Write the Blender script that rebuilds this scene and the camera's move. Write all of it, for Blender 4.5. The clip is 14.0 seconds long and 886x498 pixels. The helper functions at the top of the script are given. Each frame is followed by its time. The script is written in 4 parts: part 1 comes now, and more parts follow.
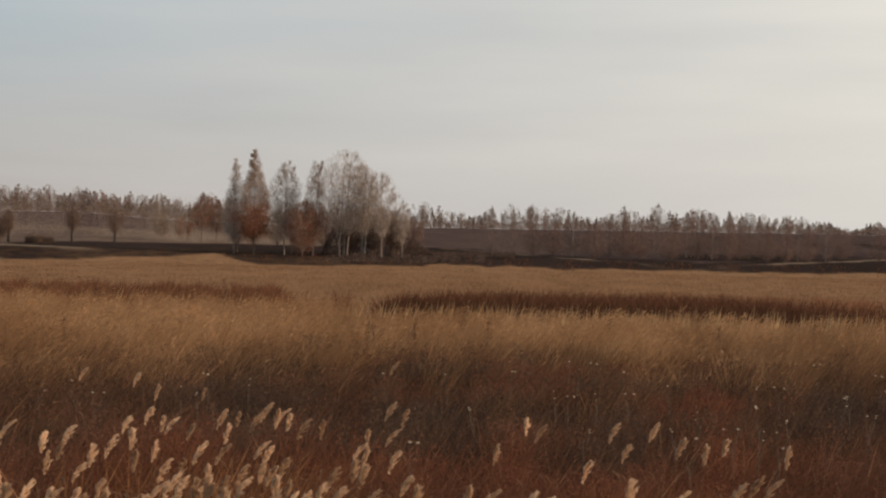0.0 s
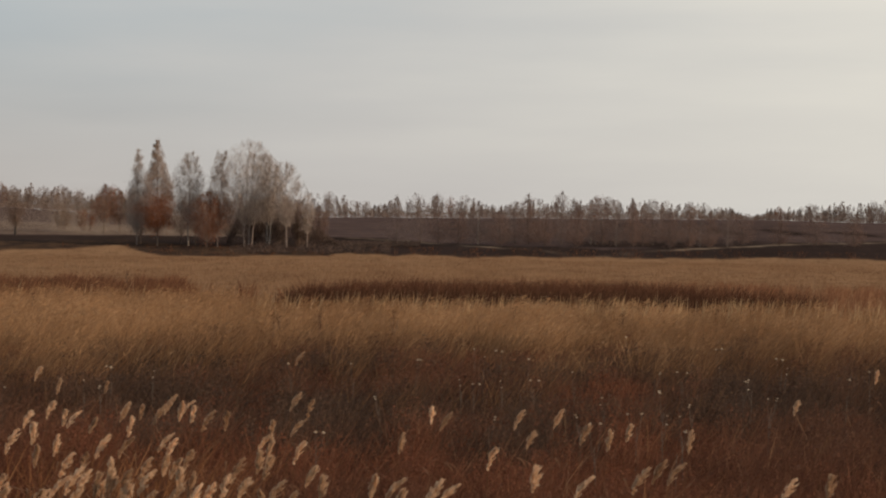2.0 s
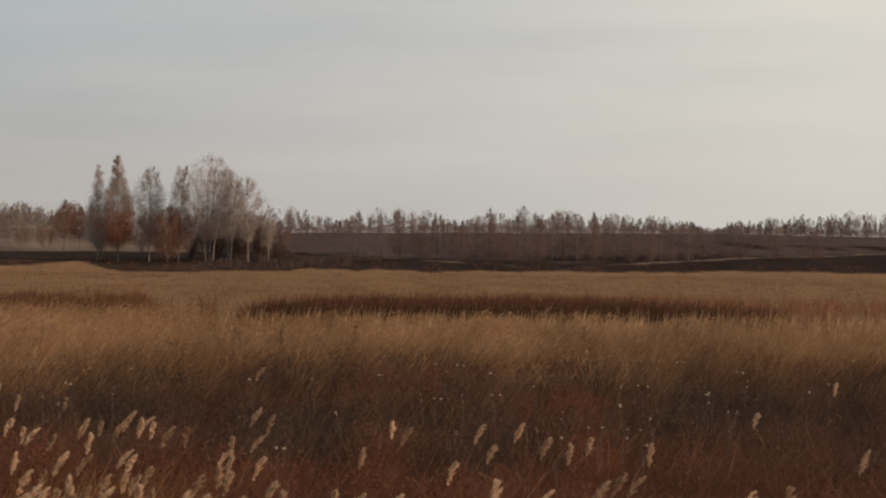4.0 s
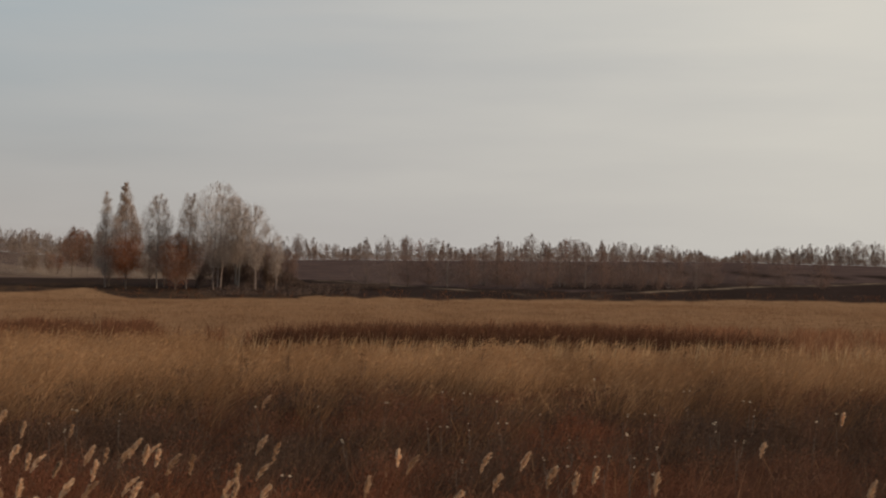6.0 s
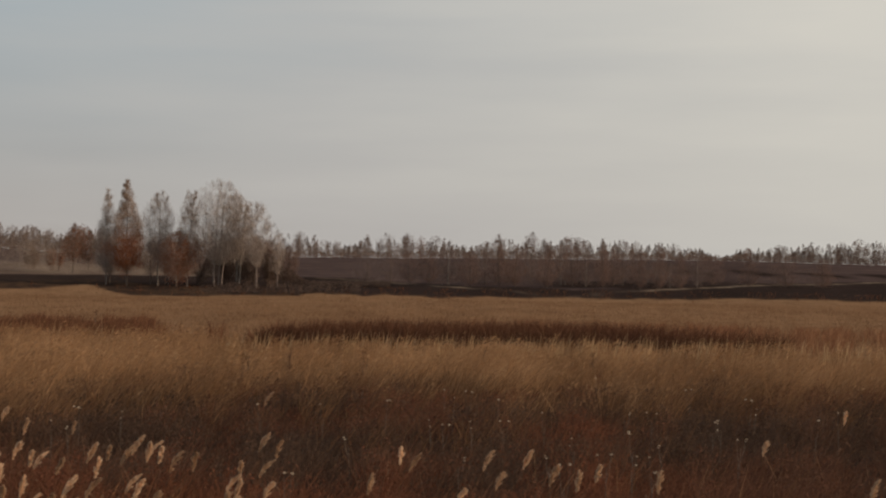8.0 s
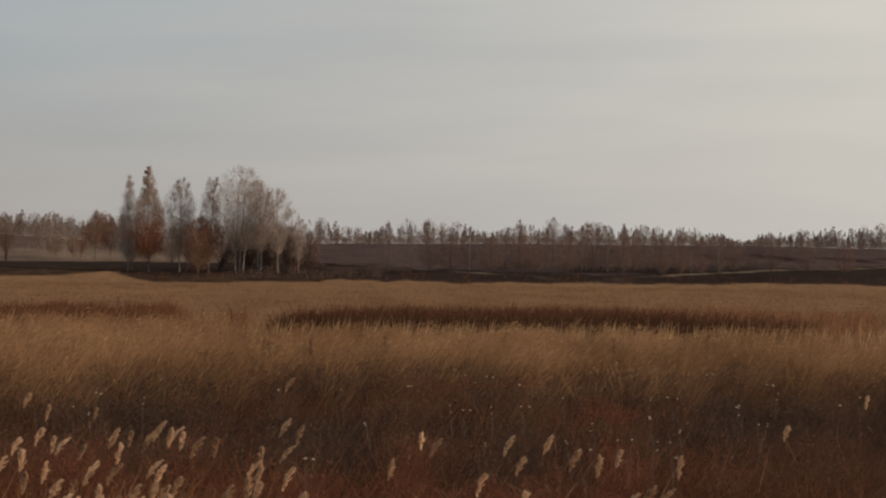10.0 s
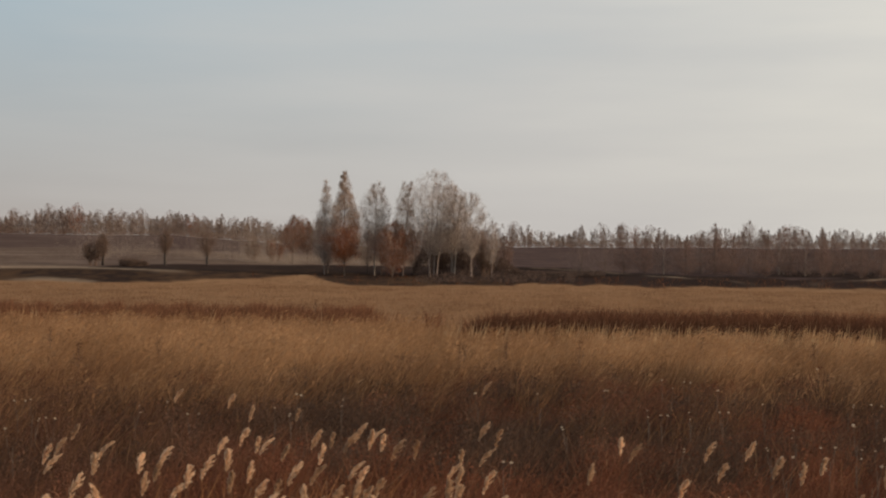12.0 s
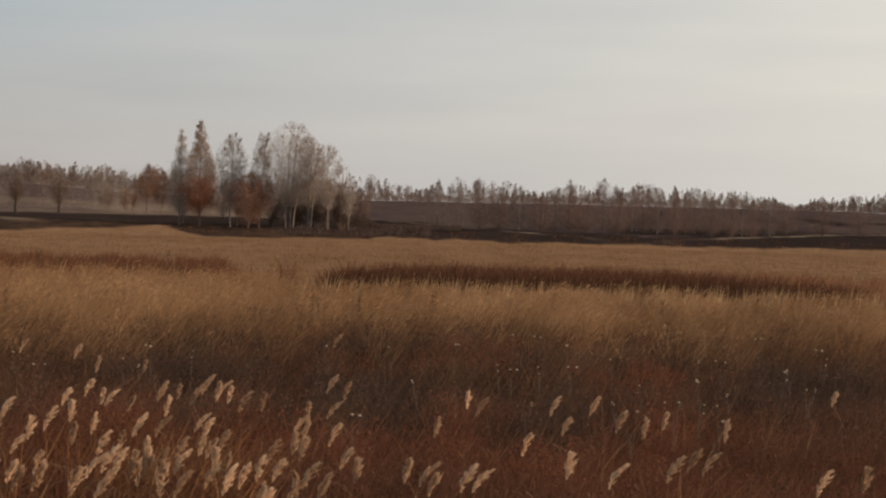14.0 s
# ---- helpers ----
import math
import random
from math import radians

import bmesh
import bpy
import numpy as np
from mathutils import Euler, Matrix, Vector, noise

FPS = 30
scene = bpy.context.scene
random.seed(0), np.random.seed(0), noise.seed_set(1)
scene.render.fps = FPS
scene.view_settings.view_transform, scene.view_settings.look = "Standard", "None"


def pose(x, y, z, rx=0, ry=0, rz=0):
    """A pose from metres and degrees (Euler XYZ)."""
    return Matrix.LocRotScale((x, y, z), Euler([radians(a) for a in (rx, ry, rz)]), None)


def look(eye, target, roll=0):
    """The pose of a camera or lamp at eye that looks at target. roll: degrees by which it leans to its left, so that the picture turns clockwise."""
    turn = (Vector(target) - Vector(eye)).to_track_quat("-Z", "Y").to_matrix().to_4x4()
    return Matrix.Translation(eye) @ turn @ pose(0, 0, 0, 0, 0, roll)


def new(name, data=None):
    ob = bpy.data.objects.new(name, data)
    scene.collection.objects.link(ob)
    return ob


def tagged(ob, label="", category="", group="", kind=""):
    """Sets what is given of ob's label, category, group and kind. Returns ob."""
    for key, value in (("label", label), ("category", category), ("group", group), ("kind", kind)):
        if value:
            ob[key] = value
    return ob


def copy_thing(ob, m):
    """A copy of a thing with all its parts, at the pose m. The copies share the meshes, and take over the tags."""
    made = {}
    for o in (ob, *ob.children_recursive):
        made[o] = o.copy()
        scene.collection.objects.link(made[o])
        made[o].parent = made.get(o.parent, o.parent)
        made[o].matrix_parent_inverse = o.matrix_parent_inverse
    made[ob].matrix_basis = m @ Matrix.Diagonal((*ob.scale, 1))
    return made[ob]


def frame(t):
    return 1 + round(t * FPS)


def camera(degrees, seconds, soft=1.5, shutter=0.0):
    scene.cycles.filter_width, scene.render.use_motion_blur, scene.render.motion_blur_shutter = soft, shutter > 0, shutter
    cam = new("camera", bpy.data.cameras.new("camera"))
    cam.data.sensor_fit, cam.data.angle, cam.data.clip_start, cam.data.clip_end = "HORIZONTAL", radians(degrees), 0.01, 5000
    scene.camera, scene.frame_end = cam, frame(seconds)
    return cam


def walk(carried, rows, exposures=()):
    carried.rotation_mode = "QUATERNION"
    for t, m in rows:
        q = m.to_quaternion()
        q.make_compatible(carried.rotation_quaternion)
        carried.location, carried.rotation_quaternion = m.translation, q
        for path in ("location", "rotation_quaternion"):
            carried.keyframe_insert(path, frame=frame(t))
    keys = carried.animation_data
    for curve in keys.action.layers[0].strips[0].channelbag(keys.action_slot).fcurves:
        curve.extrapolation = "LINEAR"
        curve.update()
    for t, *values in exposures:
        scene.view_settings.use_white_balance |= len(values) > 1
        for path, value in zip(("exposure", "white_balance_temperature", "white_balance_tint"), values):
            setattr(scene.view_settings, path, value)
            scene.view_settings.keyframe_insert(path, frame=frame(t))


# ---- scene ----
# Autumn steppe meadow seen from a low bank: a hand-held camera turns on the spot.
cam = camera(29.3, 14.0, soft=2.2)
EYE = (0.0, 0.0, 3.6)

# seconds, turn to the left, tilt up, lean (degrees), sway to the right (metres)
TURNS = [
    (0.0, 0.027, -0.385, 1.295, -0.02),
    (0.5, -0.511, -0.100, 0.882, -0.02),
    (1.0, -1.491, 0.532, 0.924, -0.02),
    (1.5, -1.684, -0.551, 0.690, -0.01),
    (2.0, -3.170, -0.707, 0.726, 0.00),
    (2.5, -3.883, -0.268, 0.394, 0.02),
    (2.7, -3.800, -0.380, 0.300, 0.02),
    (4.8, -5.020, 0.370, 0.850, 0.02),
    (5.0, -5.023, 0.777, 0.979, 0.02),
    (5.5, -3.873, 0.637, 0.809, 0.01),
    (6.0, -4.184, 0.742, 0.695, 0.03),
    (6.5, -3.746, 0.908, 0.958, 0.03),
    (7.0, -4.194, 1.368, 1.141, 0.00),
    (7.5, -4.590, 1.160, 1.368, -0.01),
    (7.7, -4.330, 0.800, 1.050, 0.00),
    (9.8, -3.850, 0.385, 0.500, 0.02),
    (10.0, -3.446, 0.172, 0.656, 0.02),
    (10.5, 3.867, 0.023, 0.936, 0.00),
    (11.0, 10.121, 0.233, 1.554, -0.05),
    (11.5, 6.745, 0.028, 1.490, -0.07),
    (12.0, 3.067, 0.227, 0.703, -0.04),
    (12.5, 0.034, 0.158, 0.561, -0.01),
    (13.0, -2.479, -0.354, 0.843, 0.01),
    (13.5, -1.789, -0.735, 1.184, 0.01),
    (14.0, -1.800, -1.253, 1.632, 0.02),
]
walk(cam, [(t, pose(EYE[0] + sway, EYE[1], EYE[2], 90 + tilt, 0, turn) @ pose(0, 0, 0, 0, 0, lean)) for t, turn, tilt, lean, sway in TURNS],
     exposures=[(0.0, 0.03), (0.5, -0.15), (1.5, -0.15), (2.0, -0.07), (2.7, -0.07), (4.8, -0.25), (5.5, -0.28), (7.7, -0.32), (9.8, -0.35), (10.0, -0.32), (10.5, -0.03),
                (11.0, -0.05), (12.5, -0.04), (14.0, -0.04)])

# ---------------------------------------------------------------- light
SUN_BEARING, SUN_HEIGHT = 104.0, 15.0   # degrees clockwise from straight ahead, degrees up


def way(bearing, height=0.0):
    b, h = radians(bearing), radians(height)
    return Vector((math.sin(b) * math.cos(h), math.cos(b) * math.cos(h), math.sin(h)))


sun = new("sun", bpy.data.lights.new("sun", "SUN"))
sun.data.energy, sun.data.angle, sun.data.color = 3.8, radians(2.0), (1.0, 0.74, 0.50)
sun.matrix_world = look(way(SUN_BEARING, SUN_HEIGHT) * 100, (0, 0, 0))


class Nodes:
    """Short-hand for node trees."""

    def __init__(self, tree):
        self.tree = tree
        tree.nodes.clear()

    def add(self, kind, **ins):
        n = self.tree.nodes.new(kind)
        for key, value in ins.items():
            self.put(n, key.replace("_", " "), value)
        return n

    def put(self, n, key, value):
        sock = n.inputs[int(key[1:])] if key[0] == "i" and key[1:].isdigit() else n.inputs[key]
        if isinstance(value, bpy.types.NodeSocket):
            self.tree.links.new(value, sock)
        else:
            sock.default_value = value

    def math(self, op, a, b=0.0, c=0.0, clamp=False):
        n = self.add("ShaderNodeMath", i0=a, i1=b)
        n.operation, n.use_clamp = op, clamp
        if op in ("MULTIPLY_ADD", "SMOOTH_MIN"):
            self.put(n, "i2", c)
        return n.outputs[0]

    def mix(self, f, a, b, blend="MIX"):
        n = self.tree.nodes.new("ShaderNodeMix")
        n.data_type, n.blend_type = "RGBA", blend
        for sock, value in ((n.inputs[0], f), (n.inputs[6], a), (n.inputs[7], b)):
            if isinstance(value, bpy.types.NodeSocket):
                self.tree.links.new(value, sock)
            elif isinstance(value, float):
                sock.default_value = value
            else:
                sock.default_value = (*value, 1)
        return n.outputs[2]

    def ramp(self, f, stops, smooth=False):
        n = self.tree.nodes.new("ShaderNodeValToRGB")
        self.tree.links.new(f, n.inputs[0])
        e = n.color_ramp.elements
        n.color_ramp.interpolation = "EASE" if smooth else "LINEAR"
        while len(e) < len(stops):
            e.new(0.5)
        for k, (at, c) in zip(e, stops):
            k.position, k.color = at, (*(c if isinstance(c, tuple) else (c, c, c)), 1)
        return n.outputs[0]

    def noise(self, vec, scale, detail=3.0, rough=0.55):
        n = self.add("ShaderNodeTexNoise", Scale=scale, Detail=detail, Roughness=rough)
        self.tree.links.new(vec, n.inputs["Vector"])
        return n.outputs[0]

    def stretch(self, vec, sx, sy, sz):
        n = self.add("ShaderNodeMapping")
        self.tree.links.new(vec, n.inputs["Vector"])
        n.inputs["Scale"].default_value = (sx, sy, sz)
        return n.outputs[0]


def make_world():
    world = bpy.data.worlds.new("evening_sky")
    world.use_nodes = True
    scene.world = world
    k = Nodes(world.node_tree)
    sky = k.add("ShaderNodeTexSky")
    sky.sky_type, sky.sun_disc, sky.dust_density = "NISHITA", False, 3.0
    sky.sun_elevation, sky.sun_rotation = radians(SUN_HEIGHT), radians(SUN_BEARING)
    at = k.add("ShaderNodeTexCoord").outputs["Generated"]
    parts = k.add("ShaderNodeSeparateXYZ", Vector=at)
    # thin high cloud: warm towards the sun, bluish away from it, in long flat streaks
    streak = k.noise(k.stretch(at, 1.8, 1.8, 13.0), 2.2, 5.0, 0.5)
    side = k.math("MULTIPLY_ADD", parts.outputs[0], 1.6, 0.50)
    side = k.math("ADD", side, k.math("MULTIPLY", k.math("SUBTRACT", streak, 0.5), 0.55), clamp=True)
    cloud = k.ramp(side, [(0.0, (0.40, 0.482, 0.53)), (0.5, (0.57, 0.57, 0.556)), (1.0, (0.80, 0.76, 0.68))])
    low = k.math("MULTIPLY_ADD", k.math("ABSOLUTE", parts.outputs[2]), -7.0, 1.05, clamp=True)
    haze = k.ramp(side, [(0.0, (0.468, 0.402, 0.358)), (0.5, (0.577, 0.542, 0.512)), (1.0, (0.69, 0.66, 0.61))])
    cloud = k.mix(k.math("MULTIPLY", low, 0.88), cloud, haze)
    blue = k.mix(1.0, sky.outputs[0], (0.1, 0.1, 0.1), "MULTIPLY")
    colour = k.mix(0.9, blue, cloud)
    back = k.add("ShaderNodeBackground", Color=colour, Strength=1.07)
    end = k.add("ShaderNodeOutputWorld")
    k.tree.links.new(back.outputs[0], end.inputs[0])


make_world()


# ---------------------------------------------------------------- materials
def finish(k, shader):
    end = k.add("ShaderNodeOutputMaterial")
    k.tree.links.new(shader, end.inputs[0])


def plant(name, stops, patch=0.0, patch_colour=(0.1, 0.06, 0.04), patch_scale=0.12, through_light=0.3, rough=0.8, mottle=4.0, depth=0.5, each=0.0):
    """Dry leaves and stalks: a tone of its own for each blade, and larger patches over the meadow."""
    m = bpy.data.materials.new(name)
    m.use_nodes = True
    k = Nodes(m.node_tree)
    geo = k.add("ShaderNodeNewGeometry")
    tone = k.ramp(geo.outputs["Random Per Island"], stops)
    if patch:
        field = k.ramp(k.noise(k.stretch(geo.outputs["Position"], 1, 0.6, 1), patch_scale, 4.0), [(0.42, 0.0), (0.62, 1.0)])
        tone = k.mix(k.math("MULTIPLY", field, patch), tone, patch_colour)
        spots = k.ramp(k.noise(k.stretch(geo.outputs["Position"], 1, 0.5, 0.3), patch_scale * 4.5, 3.0), [(0.40, 0.0), (0.66, 1.0)])
        tone = k.mix(k.math("MULTIPLY", spots, 0.6), tone, (0.52, 0.50, 0.50), "MULTIPLY")
    # dark mottle; in the undergrowth it stands for shadow between leaves and stems
    fine = k.ramp(k.noise(geo.outputs["Position"], mottle, 3.0), [(0.34, 0.0), (0.66, 1.0)])
    tone = k.mix(k.math("MULTIPLY", fine, depth), tone, (0.5, 0.45, 0.4), "MULTIPLY")
    if each:
        own = k.ramp(k.add("ShaderNodeObjectInfo").outputs["Random"], [(0.0, (1 - each, 1 - 1.15 * each, 1 - 1.25 * each)), (1.0, (1.0, 1.0, 1.0))])
        tone = k.mix(1.0, tone, own, "MULTIPLY")
    face = k.add("ShaderNodeBsdfPrincipled", Base_Color=tone, Roughness=rough)
    face.inputs["Specular IOR Level"].default_value = 0.08
    glow = k.add("ShaderNodeBsdfTranslucent", Color=tone)
    both = k.add("ShaderNodeMixShader", Fac=through_light)
    k.tree.links.new(face.outputs[0], both.inputs[1])
    k.tree.links.new(glow.outputs[0], both.inputs[2])
    finish(k, both.outputs[0])
    return m


def bark(name, light, dark, scale=6.0):
    m = bpy.data.materials.new(name)
    m.use_nodes = True
    k = Nodes(m.node_tree)
    at = k.add("ShaderNodeTexCoord").outputs["Object"]
    rings = k.ramp(k.noise(k.stretch(at, 1, 1, 2.5), scale, 4.0), [(0.40, 1.0), (0.60, 0.0)])
    tone = k.mix(rings, dark, light)
    rough = k.noise(at, 30.0, 3.0)
    bump = k.add("ShaderNodeBump", Strength=0.5, Distance=0.02, Height=rough)
    face = k.add("ShaderNodeBsdfPrincipled", Base_Color=tone, Roughness=0.85, Normal=bump.outputs[0])
    finish(k, face.outputs[0])
    return m


def earth():
    """Meadow soil, burnt strips, pale stubble and hillside, laid out by the sheet's own zone values."""
    m = bpy.data.materials.new("meadow_and_burnt_earth")
    m.use_nodes = True
    k = Nodes(m.node_tree)
    at = k.add("ShaderNodeNewGeometry").outputs["Position"]

    wide, mid, fine = k.noise(at, 0.05, 5.0), k.noise(k.stretch(at, 0.6, 0.25, 1.0), 0.9, 5.0, 0.6), k.noise(at, 7.0, 4.0)

    def zone(n):
        a = k.add("ShaderNodeAttribute")
        a.attribute_name = n
        ragged = k.math("MULTIPLY_ADD", k.math("SUBTRACT", mid, 0.5), 1.1, a.outputs["Fac"])
        return k.math("MULTIPLY", ragged, k.math("MULTIPLY", a.outputs["Fac"], 4.0, clamp=True), clamp=True)

    tan = k.ramp(mid, [(0.25, (0.235, 0.138, 0.080)), (0.75, (0.31, 0.187, 0.109))])
    brown = k.ramp(mid, [(0.25, (0.055, 0.030, 0.018)), (0.75, (0.13, 0.070, 0.038))])
    # hill and burnt tones lifted and greyed to paint in the distance haze
    hill = k.ramp(wide, [(0.3, (0.060, 0.042, 0.042)), (0.7, (0.108, 0.078, 0.075))])
    burnt = k.ramp(mid, [(0.3, (0.018, 0.0135, 0.013)), (0.75, (0.044, 0.031, 0.027))])
    pale = k.ramp(wide, [(0.3, (0.20, 0.145, 0.105)), (0.7, (0.34, 0.26, 0.195))])
    tone = k.mix(zone("meadow"), brown, tan)
    tone = k.mix(zone("hill"), tone, hill)
    tone = k.mix(zone("burnt"), tone, burnt)
    tone = k.mix(zone("pale"), tone, pale)
    tone = k.mix(k.math("MULTIPLY", fine, 0.5), tone, (0.55, 0.5, 0.45), "MULTIPLY")
    bump = k.add("ShaderNodeBump", Strength=0.7, Distance=0.05, Height=fine)
    face = k.add("ShaderNodeBsdfPrincipled", Base_Color=tone, Roughness=0.95, Normal=bump.outputs[0])
    face.inputs["Specular IOR Level"].default_value = 0.0
    finish(k, face.outputs[0])
    return m


EARTH = earth()
# high depth here paints shadow gaps into the undergrowth's tone
BROWN = plant("dry_brown_undergrowth", [(0.0, (0.180, 0.069, 0.042)), (0.7, (0.235, 0.096, 0.057)), (1.0, (0.33, 0.165, 0.095))],
              0.7, (0.135, 0.083, 0.061), 0.17, through_light=0.38, depth=0.75)
# grey undergrowth, its tone darkened to paint in shadowed hollows
SHADED_GREY = plant("shaded_grey_undergrowth", [(0.0, (0.102, 0.063, 0.047)), (0.9, (0.150, 0.093, 0.068)), (1.0, (0.225, 0.142, 0.098))], 0.7, (0.085, 0.058, 0.046), 0.3, through_light=0.4, mottle=3.0, depth=0.7)
LITTER = plant("withered_leaf_litter", [(0.0, (0.182, 0.069, 0.042)), (1.0, (0.245, 0.100, 0.060))], 0.7, (0.140, 0.088, 0.065), 0.17, through_light=0.4, mottle=3.0, depth=0.75)
TAN = plant("dry_tan_grass", [(0.0, (0.41, 0.236, 0.124)), (0.5, (0.50, 0.296, 0.160)), (1.0, (0.58, 0.365, 0.205))], 0.6, (0.24, 0.122, 0.062), 0.16, through_light=0.4, mottle=2.0, depth=0.45)
FRINGE = plant("brown_fringe_grass", [(0.0, (0.19, 0.100, 0.055)), (0.7, (0.255, 0.145, 0.078)), (1.0, (0.33, 0.198, 0.108))], 0.5, (0.13, 0.070, 0.042), 0.2)
PALE_STALK = plant("pale_grass_heads", [(0.0, (0.41, 0.26, 0.14)), (1.0, (0.60, 0.43, 0.26))], through_light=0.35)
FIELD = plant("mown_tan_grass", [(0.0, (0.280, 0.166, 0.096)), (0.6, (0.298, 0.179, 0.105)), (1.0, (0.316, 0.193, 0.115))], 0.6, (0.220, 0.120, 0.068), 0.05,
              through_light=0.5, mottle=0.5, depth=0.3)
DARK = plant("dark_brown_sedge", [(0.0, (0.045, 0.020, 0.013)), (0.7, (0.085, 0.038, 0.023)), (1.0, (0.15, 0.075, 0.042))])
RUST = plant("rust_red_weeds", [(0.0, (0.08, 0.034, 0.020)), (0.6, (0.14, 0.062, 0.036)), (1.0, (0.22, 0.11, 0.06))])
RUST_DARK = plant("dark_rust_sedge", [(0.0, (0.070, 0.031, 0.019)), (0.6, (0.125, 0.056, 0.033)), (1.0, (0.20, 0.10, 0.056))])
RUSSET = plant("russet_meadow_weeds", [(0.0, (0.20, 0.095, 0.055)), (0.6, (0.27, 0.135, 0.078)), (1.0, (0.36, 0.20, 0.115))], through_light=0.4)
FADED = plant("faded_rust_weeds", [(0.0, (0.115, 0.051, 0.030)), (0.6, (0.175, 0.080, 0.046)), (1.0, (0.25, 0.13, 0.073))])
PLUME = plant("reed_plume_fluff", [(0.0, (0.64, 0.405, 0.245)), (0.5, (0.88, 0.64, 0.44)), (1.0, (0.96, 0.80, 0.61))], through_light=0.5, each=0.42, mottle=9.0, depth=0.2)
STRAW = plant("straw_stalk", [(0.0, (0.11, 0.052, 0.030)), (1.0, (0.22, 0.12, 0.068))])
STRAND = plant("pale_straw_strands", [(0.0, (0.24, 0.125, 0.073)), (1.0, (0.38, 0.23, 0.14))], through_light=0.4)
REED_LEAF = plant("tawny_reed_leaves", [(0.0, (0.20, 0.083, 0.038)), (0.7, (0.31, 0.142, 0.066)), (1.0, (0.45, 0.24, 0.118))], through_light=0.45)
FLUFF = plant("white_seed_fluff", [(0.0, (0.70, 0.58, 0.44)), (1.0, (0.88, 0.79, 0.65))], through_light=0.4, each=0.3)
TWIGS = plant("grey_birch_twigs", [(0.0, (0.25, 0.20, 0.175)), (1.0, (0.45, 0.38, 0.34))], through_light=0.0)
TWIGS_BROWN = plant("brown_twigs", [(0.0, (0.10, 0.065, 0.050)), (1.0, (0.21, 0.15, 0.12))], through_light=0.0)
LEAF_GREY = plant("withered_grey_leaves", [(0.0, (0.28, 0.225, 0.20)), (1.0, (0.50, 0.425, 0.375))], through_light=0.35)
LEAF_TAWNY = plant("thin_tawny_leaves", [(0.0, (0.26, 0.185, 0.142)), (0.6, (0.39, 0.285, 0.222)), (1.0, (0.52, 0.40, 0.32))], through_light=0.4)
LEAF_BROWN = plant("withered_brown_leaves", [(0.0, (0.135, 0.074, 0.048)), (0.6, (0.205, 0.114, 0.072)), (1.0, (0.29, 0.172, 0.112))], through_light=0.35)
LEAF_RUST = plant("orange_autumn_leaves", [(0.0, (0.18, 0.060, 0.029)), (0.6, (0.30, 0.106, 0.050)), (1.0, (0.41, 0.172, 0.085))], through_light=0.4)
# brighter copy of the orange leaves above, with strong sun put into the colour
LEAF_ORANGE_LIT = plant("sunlit_orange_leaves", [(0.0, (0.29, 0.108, 0.048)), (0.6, (0.44, 0.178, 0.083)), (1.0, (0.57, 0.275, 0.14))], through_light=0.4)
LEAF_DARK = plant("dark_brown_leaves", [(0.0, (0.062, 0.045, 0.040)), (1.0, (0.130, 0.091, 0.077))], through_light=0.2)
DUST = plant("beige_dust", [(0.0, (0.34, 0.265, 0.215)), (1.0, (0.46, 0.375, 0.31))], through_light=0.5)
# far wood tones kept lighter and greyer, with air haze put into their colour
FAR_GREY = plant("far_grey_twigs", [(0.0, (0.165, 0.122, 0.108)), (1.0, (0.30, 0.232, 0.206))], through_light=0.2)
FAR_BROWN = plant("far_brown_leaves", [(0.0, (0.165, 0.108, 0.087)), (1.0, (0.29, 0.205, 0.168))], through_light=0.2)
VEIL_GREY = plant("thin_mauve_twigs", [(0.0, (0.145, 0.108, 0.099)), (1.0, (0.26, 0.195, 0.178))], through_light=0.2)
VEIL_BROWN = plant("thin_brown_leaves", [(0.0, (0.165, 0.100, 0.079)), (1.0, (0.30, 0.185, 0.146))], through_light=0.3)
FAR_DARK = plant("far_dark_leaves", [(0.0, (0.105, 0.070, 0.058)), (1.0, (0.20, 0.138, 0.115))], through_light=0.2)
BARK_BIRCH = bark("white_birch_bark", (0.31, 0.27, 0.24), (0.085, 0.068, 0.060))
BARK_FAR = bark("far_grey_bark", (0.28, 0.22, 0.195), (0.10, 0.075, 0.065))
BARK_BLACK = bark("sooty_bark", (0.050, 0.036, 0.030), (0.020, 0.015, 0.013))
BARK_DARK = bark("dark_brown_bark", (0.16, 0.115, 0.09), (0.05, 0.038, 0.032))


# ---------------------------------------------------------------- the lie of the land
def soft_step(a, b, v):
    u = np.clip((np.asarray(v, float) - a) / (b - a), 0, 1)
    return u * u * (3 - 2 * u)


def waves(b, d, seed=0.0):
    """A slow uneven wobble over bearing (degrees) and distance."""
    return (np.sin(b * 0.9 + seed) + 0.6 * np.sin(b * 2.3 + 1.7 * seed + 0.02 * d) + 0.4 * np.sin(b * 5.1 + 2.9 * seed - 0.03 * d)
            + 0.25 * np.sin(b * 11.0 + seed * 0.7 + 0.05 * d)) / 2.25


